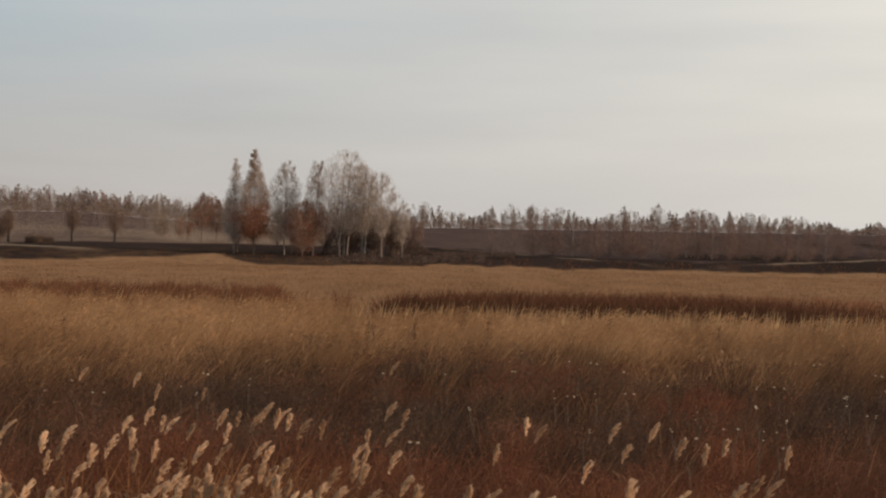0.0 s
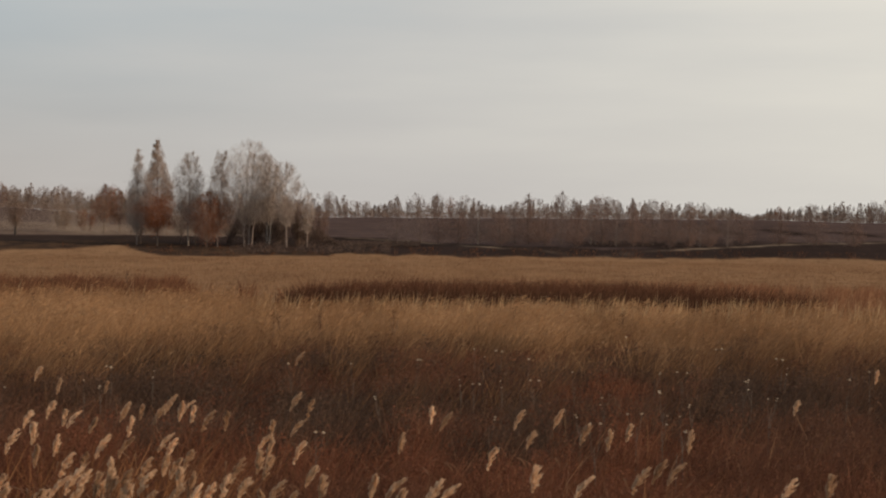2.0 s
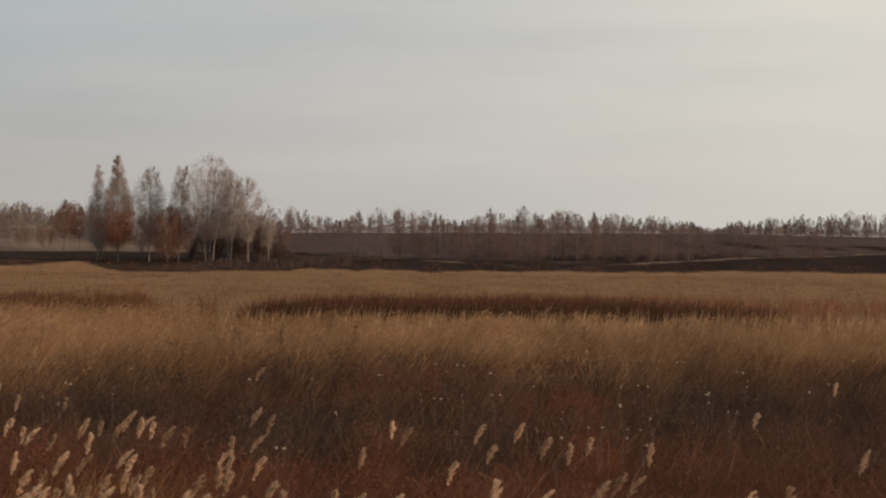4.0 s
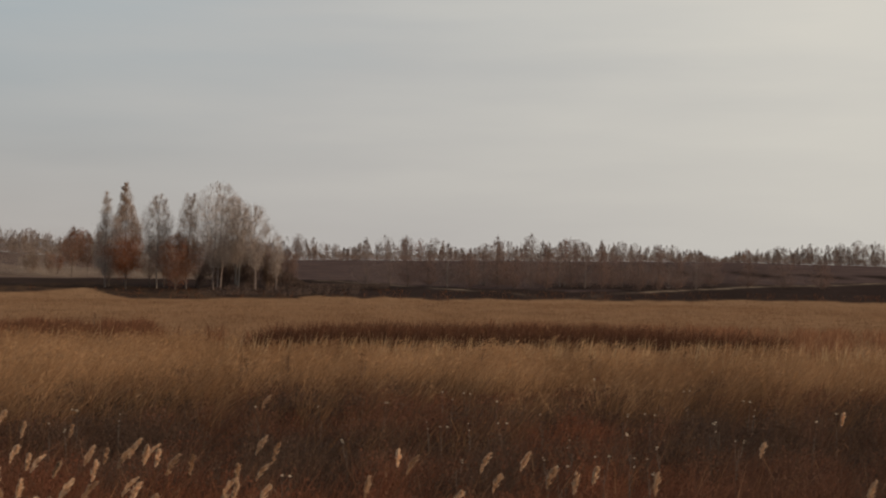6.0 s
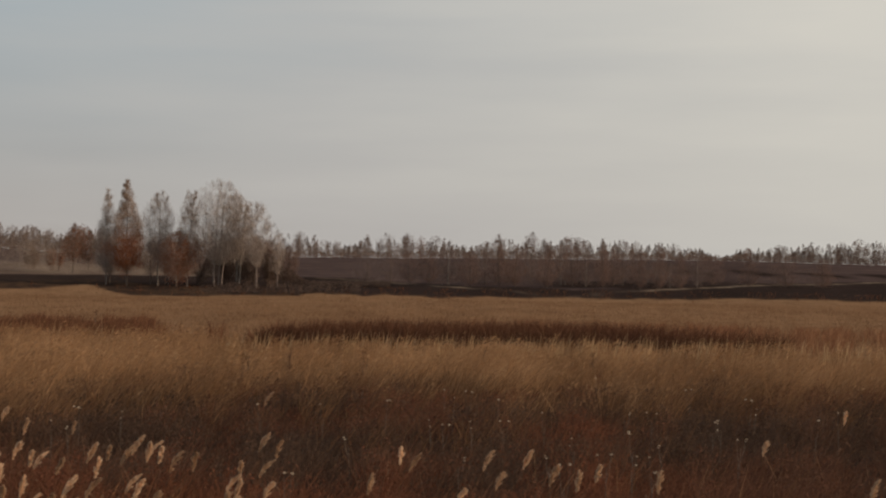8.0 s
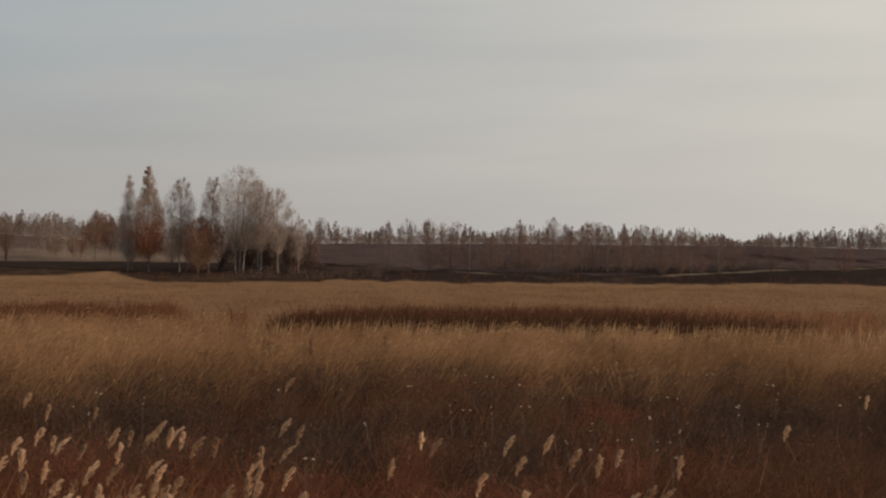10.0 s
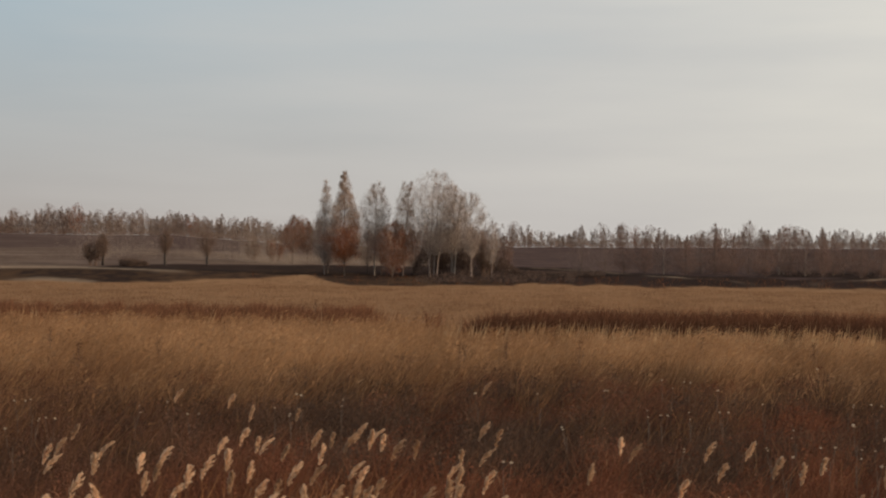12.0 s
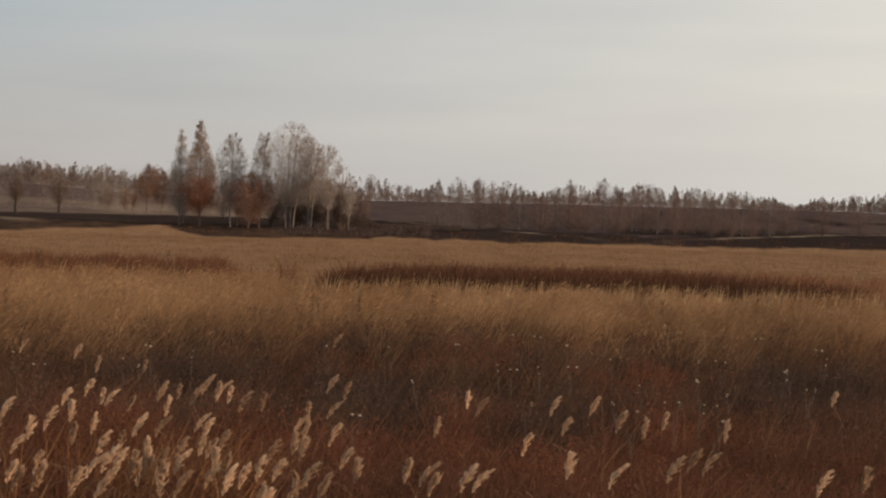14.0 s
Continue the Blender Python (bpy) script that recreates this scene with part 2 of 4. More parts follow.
def land_at(b, d):
    """Height of the ground at a bearing (degrees clockwise from ahead) and distance."""
    b, d = np.asarray(b, float), np.asarray(d, float)
    y, x = d * np.cos(np.radians(b)), d * np.sin(np.radians(b))
    crest = np.interp(b, [-60, -22, -12, -8.5, -2, 4, 14, 20, 60], [8.5, 9.8, 10.0, 7.4, 7.0, 7.7, 8.2, 6.9, 6.5])
    rise = np.interp(d, [0, 198, 220, 300, 420, 560, 640, 680, 1000, 5000], [0, 0, 0.115, 0.24, 0.46, 0.80, 0.985, 1.0, 0.9, 0.7])
    front = soft_step(0, 120, y)
    rough = 0.05 * np.sin(x * 0.9 + 0.4 * np.sin(y * 0.7)) * np.sin(y * 1.1) + 0.12 * np.sin(x * 0.11 + 1.0) * np.sin(y * 0.07)
    bank = 2.05 * (1 - soft_step(2.5, 7.5, y)) * soft_step(-14, -8, y)
    return crest * rise * front + rough * soft_step(6, 12, np.abs(y)) + bank


def spot(b, d, z=None):
    """The place on the ground at a bearing and distance."""
    return Vector((d * math.sin(radians(b)), d * math.cos(radians(b)), float(land_at(b, d)) if z is None else z))


def edge_of_meadow(b):
    b = np.asarray(b, float)
    line = np.interp(b, [-30, -19.6, -16, -14.3, -12.2, -11.2, -10, -8.8, -7.7, -6.9, -6.2, -4.6, -3, -1, 5, 9, 14, 20], [197, 197, 198, 194, 198, 203, 206, 212, 222, 206, 198, 196, 199, 199, 201, 204, 205, 205])
    return line + (5 - 3 * soft_step(2, 7, b)) * waves(b, 0, 1.0) * soft_step(-4, 0, b) + 1.5 * waves(b * 2.5, 0, 1.0)


def mesh_of(name, verts, faces):
    """A mesh from arrays of places and of triangles or quads."""
    me = bpy.data.meshes.new(name)
    verts, faces = np.asarray(verts, np.float32), np.asarray(faces, np.int32)
    n, w = faces.shape
    me.vertices.add(len(verts))
    me.vertices.foreach_set("co", verts.ravel())
    me.loops.add(n * w)
    me.loops.foreach_set("vertex_index", faces.ravel())
    me.polygons.add(n)
    me.polygons.foreach_set("loop_start", np.arange(n, dtype=np.int32) * w)
    me.update(calc_edges=True)
    return me


def make_ground():
    cols = np.concatenate([np.arange(-180, -34, 4.0), np.arange(-34, -26, 0.5), np.arange(-26, 22, 0.25), np.arange(22, 30, 0.5), np.arange(30, 180, 4.0)])
    rows = np.concatenate([np.arange(0.0, 12, 0.75), np.arange(12, 180, 3.0), np.arange(180, 345, 1.5), np.arange(345, 700, 6.0), np.geomspace(700, 4600, 24)])
    b, d = np.meshgrid(cols, rows)
    z = land_at(b, d)
    x, y = d * np.sin(np.radians(b)), d * np.cos(np.radians(b))
    nr, nc = b.shape
    i, j = np.meshgrid(np.arange(nr - 1), np.arange(nc), indexing="ij")
    quads = np.stack([i * nc + j, i * nc + (j + 1) % nc, (i + 1) * nc + (j + 1) % nc, (i + 1) * nc + j], -1).reshape(-1, 4)[:, ::-1]
    me = mesh_of("ground", np.stack([x, y, z], -1).reshape(-1, 3), quads)
    edge = edge_of_meadow(b)
    w1, w2 = waves(b, d, 2.0), waves(b, d, 5.0)
    ahead = soft_step(0.0, 60.0, y)
    meadow = soft_step(36, 44, d + 3 * w1)
    far = soft_step(-5, 1, b)
    hill = soft_step(0, 14 - 8 * far, d - edge - 25 + 23 * far + 10 * (1 - far) * w2) * ahead
    top = np.interp(b, [-30, -19.6, -17.8, -16, -15, -14, -12.2, -10.3, -8.5, -6.6, -4.6, -3, -1, 1.2, 5, 8.5, 10, 12.7, 15, 19],
                    [222, 224, 229, 232, 238, 251, 264, 273, 285, 296, 302, 303, 300, 284, 240, 228, 236, 262, 294, 348])
    burnt = soft_step(0, 5, d - edge) * (1 - soft_step(-1 - 2 * far, 2 + 5 * far, d - top + (2.0 + 3 * far) * w2)) * (0.90 + 0.10 * w1) * ahead
    patches = soft_step(360, 385, d + 12 * w1) * (1 - soft_step(430, 460, d + 12 * w2)) * soft_step(8, 11, b + w1) * (0.6 + 0.5 * np.sin(b * 3.0 + 0.05 * d))
    upper = soft_step(228, 242, d + 6 * w1) * (1 - soft_step(288, 308, d + 8 * w2)) * soft_step(6.5, 8.5, b + 0.6 * w1) * (1 - soft_step(13.0, 15.0, b + w2)) * (0.85 + 0.3 * w2)
    burnt = np.maximum(burnt, np.clip(np.maximum(patches, upper), 0, 1) * ahead)
    burnt = np.maximum(burnt, (0.36 + 0.22 * w2) * soft_step(1, 5, b) * (1 - soft_step(13, 17, b)) * soft_step(240, 280, d) * (1 - soft_step(520, 640, d)) * ahead)
    # pale stubble strips on the side away from the sun, and a pale track that dips and climbs again
    strip = soft_step(0, 5, d - top - 1) * (1 - soft_step(380, 440, d + 20 * w2)) * soft_step(-27, -22, b) * (1 - soft_step(-3.6, -2.2, b))
    line = np.interp(b, [-1, 1.2, 3, 5, 7, 8.5, 10, 12.7, 15, 16.6, 19, 30], [300, 278, 254, 231, 215, 209, 220, 250, 283, 301, 340, 350])
    track = (0.30 + 0.70 * soft_step(1.0, 4.0, np.abs(b - 8.0))) * np.exp(-((d - line - 7 * waves(b * 2.0, 0 * d, 3.0) * 0.5) / 4.5) ** 2) * soft_step(-0.6, 0.6, b)
    bend = np.interp(b, [-40, -20, -15, -13, -11.5], [226, 228, 231, 221, 216])
    near = np.exp(-((d - bend - 5 - 2 * w1) / 6.5) ** 2) * (1 - soft_step(-12.5, -11, b)) * soft_step(-40, -30, b)
    lip = np.exp(-((d - edge - 4) / 3.5) ** 2) * soft_step(-18, -16.5, b) * (1 - soft_step(-15.2, -14.2, b))
    # paler behind the poplars: sunlit dust is put into the stubble's colour
    bright = 0.20 + 0.12 * soft_step(-14, -12, b) + 0.36 * soft_step(-10.5, -8.5, b)
    flecks = np.clip(0.38 + 0.22 * soft_step(9, 12, b) + 0.40 * waves(b * 3.0, d, 8.0), 0, 0.9)
    pale = np.clip(bright * strip * (0.75 + 0.25 * w2) + flecks * track + 0.55 * near + 0.6 * lip + (0.06 + 0.07 * (1 - soft_step(-16, -12, b))) * hill * (1 - soft_step(-10, -5, b)), 0, 1) * ahead
    for name, value in (("meadow", meadow), ("hill", hill), ("burnt", burnt), ("pale", pale)):
        me.attributes.new(name, "FLOAT", "POINT").data.foreach_set("value", np.clip(value, 0, 1).astype(np.float32).ravel())
    me.polygons.foreach_set("use_smooth", np.ones(len(me.polygons), bool))
    me.materials.append(EARTH)
    return tagged(new("ground", me), "dry autumn meadow earth with burnt black strips", "ground", kind="structure")


make_ground()


def unit(rng, n):
    v = rng.normal(size=(n, 3))
    return v / np.linalg.norm(v, axis=1, keepdims=True)


def slivers(at, way_, length, width, rng):
    """Thin pointed twigs as crossed wedges."""
    n = len(at)
    side = np.cross(way_, unit(rng, n))
    side /= np.linalg.norm(side, axis=1, keepdims=True) + 1e-9
    side *= np.asarray(width)[:, None] / 2
    tip = at + way_ * np.asarray(length)[:, None]
    v = np.stack([at - side, at + side, tip], 1).reshape(-1, 3)
    return v, np.arange(3 * n).reshape(-1, 3)


def leaflets(at, size, rng, slim=0.6):
    """Small diamond leaves at all angles."""
    n = len(at)
    a = unit(rng, n)
    b = np.cross(a, unit(rng, n))
    b /= np.linalg.norm(b, axis=1, keepdims=True) + 1e-9
    a, b = a * np.asarray(size)[:, None] / 2, b * np.asarray(size)[:, None] / 2 * slim
    v = np.stack([at - a, at + b, at + a, at - b], 1).reshape(-1, 3)
    k = np.arange(n)[:, None] * 4
    return v, np.concatenate([k + [0, 1, 2], k + [0, 2, 3]], 1).reshape(-1, 3)


# ---------------------------------------------------------------- grass
def scatter(n, b0, b1, d0, d1, rng, power=2.0):
    """n random spots in a wedge; power 2 is even per area, lower is denser close by."""
    u = rng.random(n)
    d = (d0**power + u * (d1**power - d0**power)) ** (1 / power)
    return rng.uniform(b0, b1, n), d


def blades(name, material, b, d, height, width, rng, lean=0.25, wind=0.12, label="", category="grass"):
    """Bent tapering blades, one at each spot, as one sheet of growth."""
    n = len(b)
    root = np.stack([d * np.sin(np.radians(b)), d * np.cos(np.radians(b)), land_at(b, d) - 0.02], -1)
    turn, tip = rng.uniform(0, 2 * np.pi, n), rng.uniform(0, 2 * np.pi, n)
    across = np.stack([np.cos(turn), np.sin(turn), 0 * turn], -1) * (width / 2)[:, None]
    bend = np.stack([np.cos(tip), np.sin(tip), 0 * tip], -1) * (rng.random(n) * lean * height)[:, None]
    bend[:, 0] += wind * height
    up = np.array([0, 0, 1.0]) * height[:, None]
    mid, top = root + up * 0.55 + bend * 0.35, root + up + bend
    v = np.stack([root - across, root + across, mid - across * 0.8, mid + across * 0.8, top], 1).reshape(-1, 3)
    k = np.arange(n)[:, None] * 5
    f = np.concatenate([k + [0, 1, 3], k + [0, 3, 2], k + [2, 3, 4]], 1).reshape(-1, 3)
    me = mesh_of(name, v, f)
    me.materials.append(material)
    return tagged(new(name, me), label, category, kind="stuff")


def wedges(name, material, b, d, height, width, rng, label, category, lift=0.0):
    """Single pointed blades for growth farther off."""
    n = len(b)
    root = np.stack([d * np.sin(np.radians(b)), d * np.cos(np.radians(b)), land_at(b, d) - 0.02 + lift], -1)
    lean = unit(rng, n) * 1.1 + np.array([0.35, 0, 1.0])
    lean /= np.linalg.norm(lean, axis=1, keepdims=True)
    me = mesh_of(name, *slivers(root, lean, height, width, rng))
    me.materials.append(material)
    return tagged(new(name, me), label, category, kind="stuff")


def leaf_litter(name, material, b, d, low, high, size, rng, label, category):
    """A tangle of small withered leaves between two heights over the ground."""
    z = land_at(b, d) + low + (high - low) * np.sqrt(rng.random(len(b)))
    at = np.stack([d * np.sin(np.radians(b)), d * np.cos(np.radians(b)), z], -1)
    me = mesh_of(name, *leaflets(at, size, rng, 0.45))
    me.materials.append(material)
    return tagged(new(name, me), label, category, kind="stuff")


def hollows(b, d, seed=0.0):
    """Long low swells of the growth, three to nine metres wide and drawn out across the view, from -1 to 1."""
    x, y = d * np.sin(np.radians(b)), d * np.cos(np.radians(b))
    v = np.sin(x * 0.55 + 1.9 * np.sin(y * 0.33 + seed) + seed) + 0.8 * np.sin(y * 1.05 + 1.4 * np.sin(x * 0.31 + 2 * seed) + seed)
    return (v + 0.7 * np.sin(x * 0.95 - y * 0.75 + 1.2 * np.sin(x * 0.23) + 3 * seed) + 0.5 * np.sin(y * 1.9 + 0.8 * np.sin(x * 0.8) - seed)) / 2.4


def hummocks(b, d):
    return 0.55 * hollows(b, d, 1.0) + 0.5 * waves(b * 2.0, d * 9, 4.0) + 0.6 * waves(b * 3.1 * d / 25, d * 40, 9.0) + 0.35 * waves(b * 9.0 * d / 25, d * 90, 2.0)


def tufts(b, d, seed=0.0):
    """Uneven tussocks half a metre to three metres wide, drawn out across the wind, from -1 to 1."""
    x, y = d * np.sin(np.radians(b)), d * np.cos(np.radians(b))
    v = np.zeros_like(x)
    for k, (long, turn) in enumerate(((0.75, 0.3), (1.1, 1.2), (1.7, 2.3), (2.6, 0.8), (3.6, 1.7), (0.9, 2.8))):
        u = (x * math.cos(turn) * 0.8 + y * math.sin(turn) * 0.7) * 2 * math.pi / long
        v += np.sin(u + seed * (k + 1.3) + 1.4 * np.sin(0.37 * u + 0.9 * x + seed) + 1.2 * np.sin(0.5 * y + k))
    return v / 3.2


def shaded_grey(b, d, rng):
    """Long flat grey patches before the tan grass, toned dark as shade in hollows."""
    belt = soft_step(19, 26, d) * 1.5 - 0.75 - 0.35 * (1 - soft_step(-14, -8, b))
    return belt + 0.9 * hollows(b, d, 3.0) + 0.6 * waves(b * 1.1, d * 5, 2.0) + 0.35 * tufts(b, d, 5.0) + rng.normal(0, 0.30, len(b)) > 0.50


def grow():
    rng = np.random.default_rng(3)
    # brown undergrowth before the tan grass, in uneven hummocks
    b, d = scatter(120000, -27, 22.5, 11.0, 43, rng, 1.4)
    h = np.maximum(0.25, 0.68 + 0.24 * hummocks(b, d) + (0.16 + 0.16 * (1 - soft_step(14, 20, d))) * tufts(b, d, 2.0) + 0.24 * rng.random(len(b))) * (1 + 0.25 * (rng.random(len(b)) > 0.96))
    w = rng.uniform(0.006, 0.013, len(b)) * (0.6 + d / 40)
    grey = shaded_grey(b, d, rng)
    for name, tone, some, text in (("undergrowth", BROWN, ~grey, "dense reddish brown withered undergrowth of the wet meadow"),
                                   ("shaded_grey_undergrowth", SHADED_GREY, grey, "grey brown withered undergrowth before the grass, darkened as shaded hollows")):
        blades(name, tone, b[some], d[some], h[some], w[some], rng, 0.9, 0.30 + 0.25 * tufts(b[some], d[some], 6.0), text, "undergrowth")
    b, d = scatter(280000, -27, 22.5, 11.0, 42, rng, 1.3)
    top = np.maximum(0.2, 0.72 + 0.26 * hummocks(b, d) + (0.18 + 0.16 * (1 - soft_step(14, 20, d))) * tufts(b, d, 2.0))
    size, grey = rng.uniform(0.025, 0.06, len(b)) * (0.5 + d / 40), shaded_grey(b, d, rng)
    for name, tone, some, text in (("withered_leaves", LITTER, ~grey, "tangle of small withered red brown leaves"),
                                   ("shaded_grey_leaves", SHADED_GREY, grey, "tangle of small grey brown leaves, darkened as shaded hollows")):
        leaf_litter(name, tone, b[some], d[some], 0.10, top[some], size[some], rng, text, "undergrowth")
    # single paler strands that stand out of it
    b, d = scatter(800, -27, 22.5, 11.0, 26, rng, 1.5)
    blades("straw_strands", STRAND, b, d, rng.uniform(0.75, 1.05, len(b)), rng.uniform(0.010, 0.018, len(b)) * (0.6 + d / 40), rng, 0.9, 0.30, "single pale straw strands in the undergrowth", "grass")
    # tawny reed foliage round the plumes
    for name, n, b0, b1, d0, d1, text in (("reed_foliage", 2800, -13.6, -4.8, 11.4, 18.0, "tawny dry foliage among the reeds"),
                                          ("reed_tussock", 500, 8.6, 10.4, 12.6, 15.2, "tawny dry tussock among the undergrowth"),
                                          ("reed_fringe", 900, -4.8, 0.4, 11.2, 14.0, "tawny dry foliage among the scattered reeds")):
        b, d = scatter(n, b0, b1, d0, d1, rng)
        keep = tufts(b, d, 7.0) + 0.6 * hollows(b, d, 7.0) + rng.normal(0, 0.3, n) > 0.0
        b, d = b[keep], d[keep]
        blades(name, REED_LEAF, b, d, rng.uniform(0.8, 1.45, len(b)), rng.uniform(0.012, 0.024, len(b)), rng, 0.8, 0.30, text, "reed")
    # tall tan grass in a broad belt
    b, d = scatter(152000, -27, 22.5, 17, 54, rng)
    d = 17 + (d - 17) * (1 + 0.25 * (1 - soft_step(-6, -2.5, b)))
    lump = 0.35 * waves(b * 1.4, d * 4, 7.0) + 0.3 * waves(b * 4.0, d * 20, 3.0) + 0.6 * hollows(b, d, 5.0)
    near = d + 7.5 * lump + 5.0 * (1 - soft_step(-13, -5, b))
    keep = rng.random(len(b)) < soft_step(28, 45, near) ** 1.2 + 0.07 * (lump > 0.25)
    b, d, lump, near = b[keep], d[keep], lump[keep], near[keep]
    h = (0.80 + 0.37 * soft_step(31, 47, near) + 0.10 * lump + 0.20 * tufts(b, d, 1.0) + 0.20 * rng.random(len(b))) * (1 + 0.22 * (rng.random(len(b)) > 0.98))
    w = rng.uniform(0.012, 0.027, len(b)) * np.clip(d / 38, 0.4, 1.0)
    fringe = near + rng.normal(0, 3.5, len(b)) < 41.0
    for name, tone, some, text in (("tall_grass", TAN, ~fringe, "tall pale tan dry grass in a broad belt"),
                                   ("fringe_grass", FRINGE, fringe, "browner thin grass along the tan belt's near side")):
        blades(name, tone, b[some], d[some], h[some], w[some], rng, 0.75, 0.42 + 0.25 * tufts(b[some], d[some], 4.0), text, "grass")
    # their feathery heads, in tufts
    some = ~fringe & (tufts(b, d, 1.0) + rng.normal(0, 0.5, len(b)) > 0.0)
    hb, hd, hh = b[some], d[some], h[some]
    z = land_at(hb, hd) + hh * rng.uniform(0.80, 1.0, len(hb))
    at = np.stack([hd * np.sin(np.radians(hb)) + (0.42 + 0.25 * tufts(hb, hd, 4.0)) * hh * 0.8, hd * np.cos(np.radians(hb)), z], -1)
    me = mesh_of("grass_heads", *slivers(at, unit(rng, len(hb)) * 0.5 + np.array([0.75, 0, 0.55]), rng.uniform(0.06, 0.13, len(hb)), rng.uniform(0.02, 0.04, len(hb)), rng))
    me.materials.append(TAN)
    tagged(new("grass_heads", me), "feathery tan heads of the tall grass", "grass", kind="stuff")
    # taller pale stalks along its far side
    b, d = scatter(7600, -27, 22.5, 49.5, 54.5, rng)
    d = d + 9 * (1 - soft_step(-6, -2.5, b))
    keep = (waves(b * 7, d, 2.0) + rng.normal(0, 0.5, len(b)) > -0.1) & (rng.random(len(b)) < 0.08 + 0.92 * soft_step(-4, -1.5, b))
    b, d = b[keep], d[keep]
    blades("stalk_row", PALE_STALK, b, d, 1.20 + 0.60 * rng.random(len(b)) ** 1.5, rng.uniform(0.035, 0.06, len(b)), rng, 0.25, 0.12, "row of taller pale grass stalks", "grass")
    # dark sedge behind it, rustier towards its back
    for name, tone, d0, d1, n, low, text in (("sedge_belt", DARK, 54.5, 61, 17000, 1.30, "dark brown sedge belt behind the tan grass"),
                                             ("rust_sedge_belt", RUST_DARK, 60, 74, 22000, 1.36, "rust brown sedge behind the dark belt")):
        b, d = scatter(n, -2.4, 15.6, d0, d1, rng)
        ragged = waves(b * 4, d * 6, 1.0)
        keep = (b + 2.25 + 0.25 * np.sin(d * 1.3)) > 0.045 * (d - 54)
        keep &= d < 66 + 7 * soft_step(-2, 2, b) - 6 * soft_step(8, 15, b) + 2.5 * ragged
        keep &= rng.random(len(b)) < 1.05 - 0.85 * soft_step(8.5, 15.4, b + 1.4 * ragged)
        b, d = b[keep], d[keep]
        blades(name, tone, b, d, low + 0.24 * waves(b * 6, d * 5, 2.0) + 0.34 * rng.random(len(b)), rng.uniform(0.03, 0.06, len(b)), rng, 0.7, 0.10, text, "sedge")
    # rust coloured weeds in a thin uneven row
    b, d = scatter(46000, -27, -1.5, 65, 86, rng)
    keep = 0.9 * waves(b * 2.5, d * 2, 3.0) + rng.normal(0, 0.45, len(b)) > -1.15 + 0.12 * np.abs(d - 74) + 1.9 * soft_step(-6.5, -3.5, b)
    b, d = b[keep], d[keep]
    blades("weed_row", FADED, b, d, 0.95 + 0.25 * waves(b * 6, d, 2.0) + 0.3 * rng.random(len(b)), rng.uniform(0.03, 0.06, len(b)), rng, 0.6, 0.08,
           "thin row of rust brown weeds in the meadow", "weeds")
    # rusty weeds scattered over the meadow behind the sedge's thin end
    b, d = scatter(15000, 5.0, 22.5, 66, 108, rng)
    keep = 0.8 * waves(b * 2.2, d * 2, 6.0) + 0.5 * hollows(b, d, 9.0) + rng.normal(0, 0.4, len(b)) > 0.15 + 0.012 * np.abs(d - 80) - 0.4 * soft_step(9, 13, b)
    b, d = b[keep], d[keep]
    blades("rust_weeds", RUSSET, b, d, 0.42 + 0.12 * waves(b * 6, d, 2.0) + 0.25 * rng.random(len(b)), rng.uniform(0.03, 0.05, len(b)), rng, 0.6, 0.12,
           "patchy rust brown weeds in the meadow", "weeds")
    # the shorter meadow out to the burnt ground
    b, d = scatter(330000, -27, 22.5, 52, 216, rng, 1.35)
    keep = d < edge_of_meadow(b) + rng.normal(0, 1.0, len(b))
    b, d = b[keep], d[keep]
    wedges("meadow_grass", FIELD, b, d, (0.21 + 0.06 * waves(b * 2, d * 2, 6.0) + 0.14 * rng.random(len(b))) * (1.15 - 0.5 * soft_step(60, 190, d)), rng.uniform(0.014, 0.026, len(b)) * (0.5 + d / 140), rng,
           "short tan dry meadow grass reaching the burnt ground", "grass")
    # brown scrub along the burnt ground and under the trees
    b, d = scatter(7000, -9.6, 22.5, 188, 224, rng)
    keep = (d > edge_of_meadow(b) + rng.normal(0, 1.0, len(b))) & (b > -9.5) & (waves(b * 4, d, 5.0) + rng.normal(0, 0.4, len(b)) > 0.0)
    b, d = b[keep], d[keep]
    wedges("scrub_edge", RUST, b, d, 0.25 + 0.2 * waves(b * 8, d, 1.0) + 0.35 * rng.random(len(b)), rng.uniform(0.05, 0.10, len(b)), rng,
           "low red brown scrub along the burnt ground", "scrub")
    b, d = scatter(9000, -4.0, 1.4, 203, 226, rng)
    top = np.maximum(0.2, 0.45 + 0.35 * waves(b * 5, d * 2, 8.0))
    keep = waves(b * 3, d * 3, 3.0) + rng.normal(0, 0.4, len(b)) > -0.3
    leaf_litter("clump_scrub", LEAF_DARK, b[keep], d[keep], 0.0, top[keep], rng.uniform(0.12, 0.28, keep.sum()), rng, "dark scrub under the birch clump", "scrub")
    # dense dark leaf mass that fills the space behind the birch trunks
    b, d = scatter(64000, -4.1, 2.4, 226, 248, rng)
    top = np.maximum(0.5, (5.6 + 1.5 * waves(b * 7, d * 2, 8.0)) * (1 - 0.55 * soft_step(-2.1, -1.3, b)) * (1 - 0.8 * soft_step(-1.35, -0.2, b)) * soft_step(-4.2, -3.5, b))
    leaf_litter("clump_thicket", LEAF_DARK, b, d, 0.0, top, rng.uniform(0.10, 0.24, len(b)), rng, "dark thicket behind the birch trunks", "scrub")
    b, d = scatter(52000, -27, -19.4, 239, 254, rng)
    low, far = scatter(16000, -27, -19.5, 225, 240, rng)
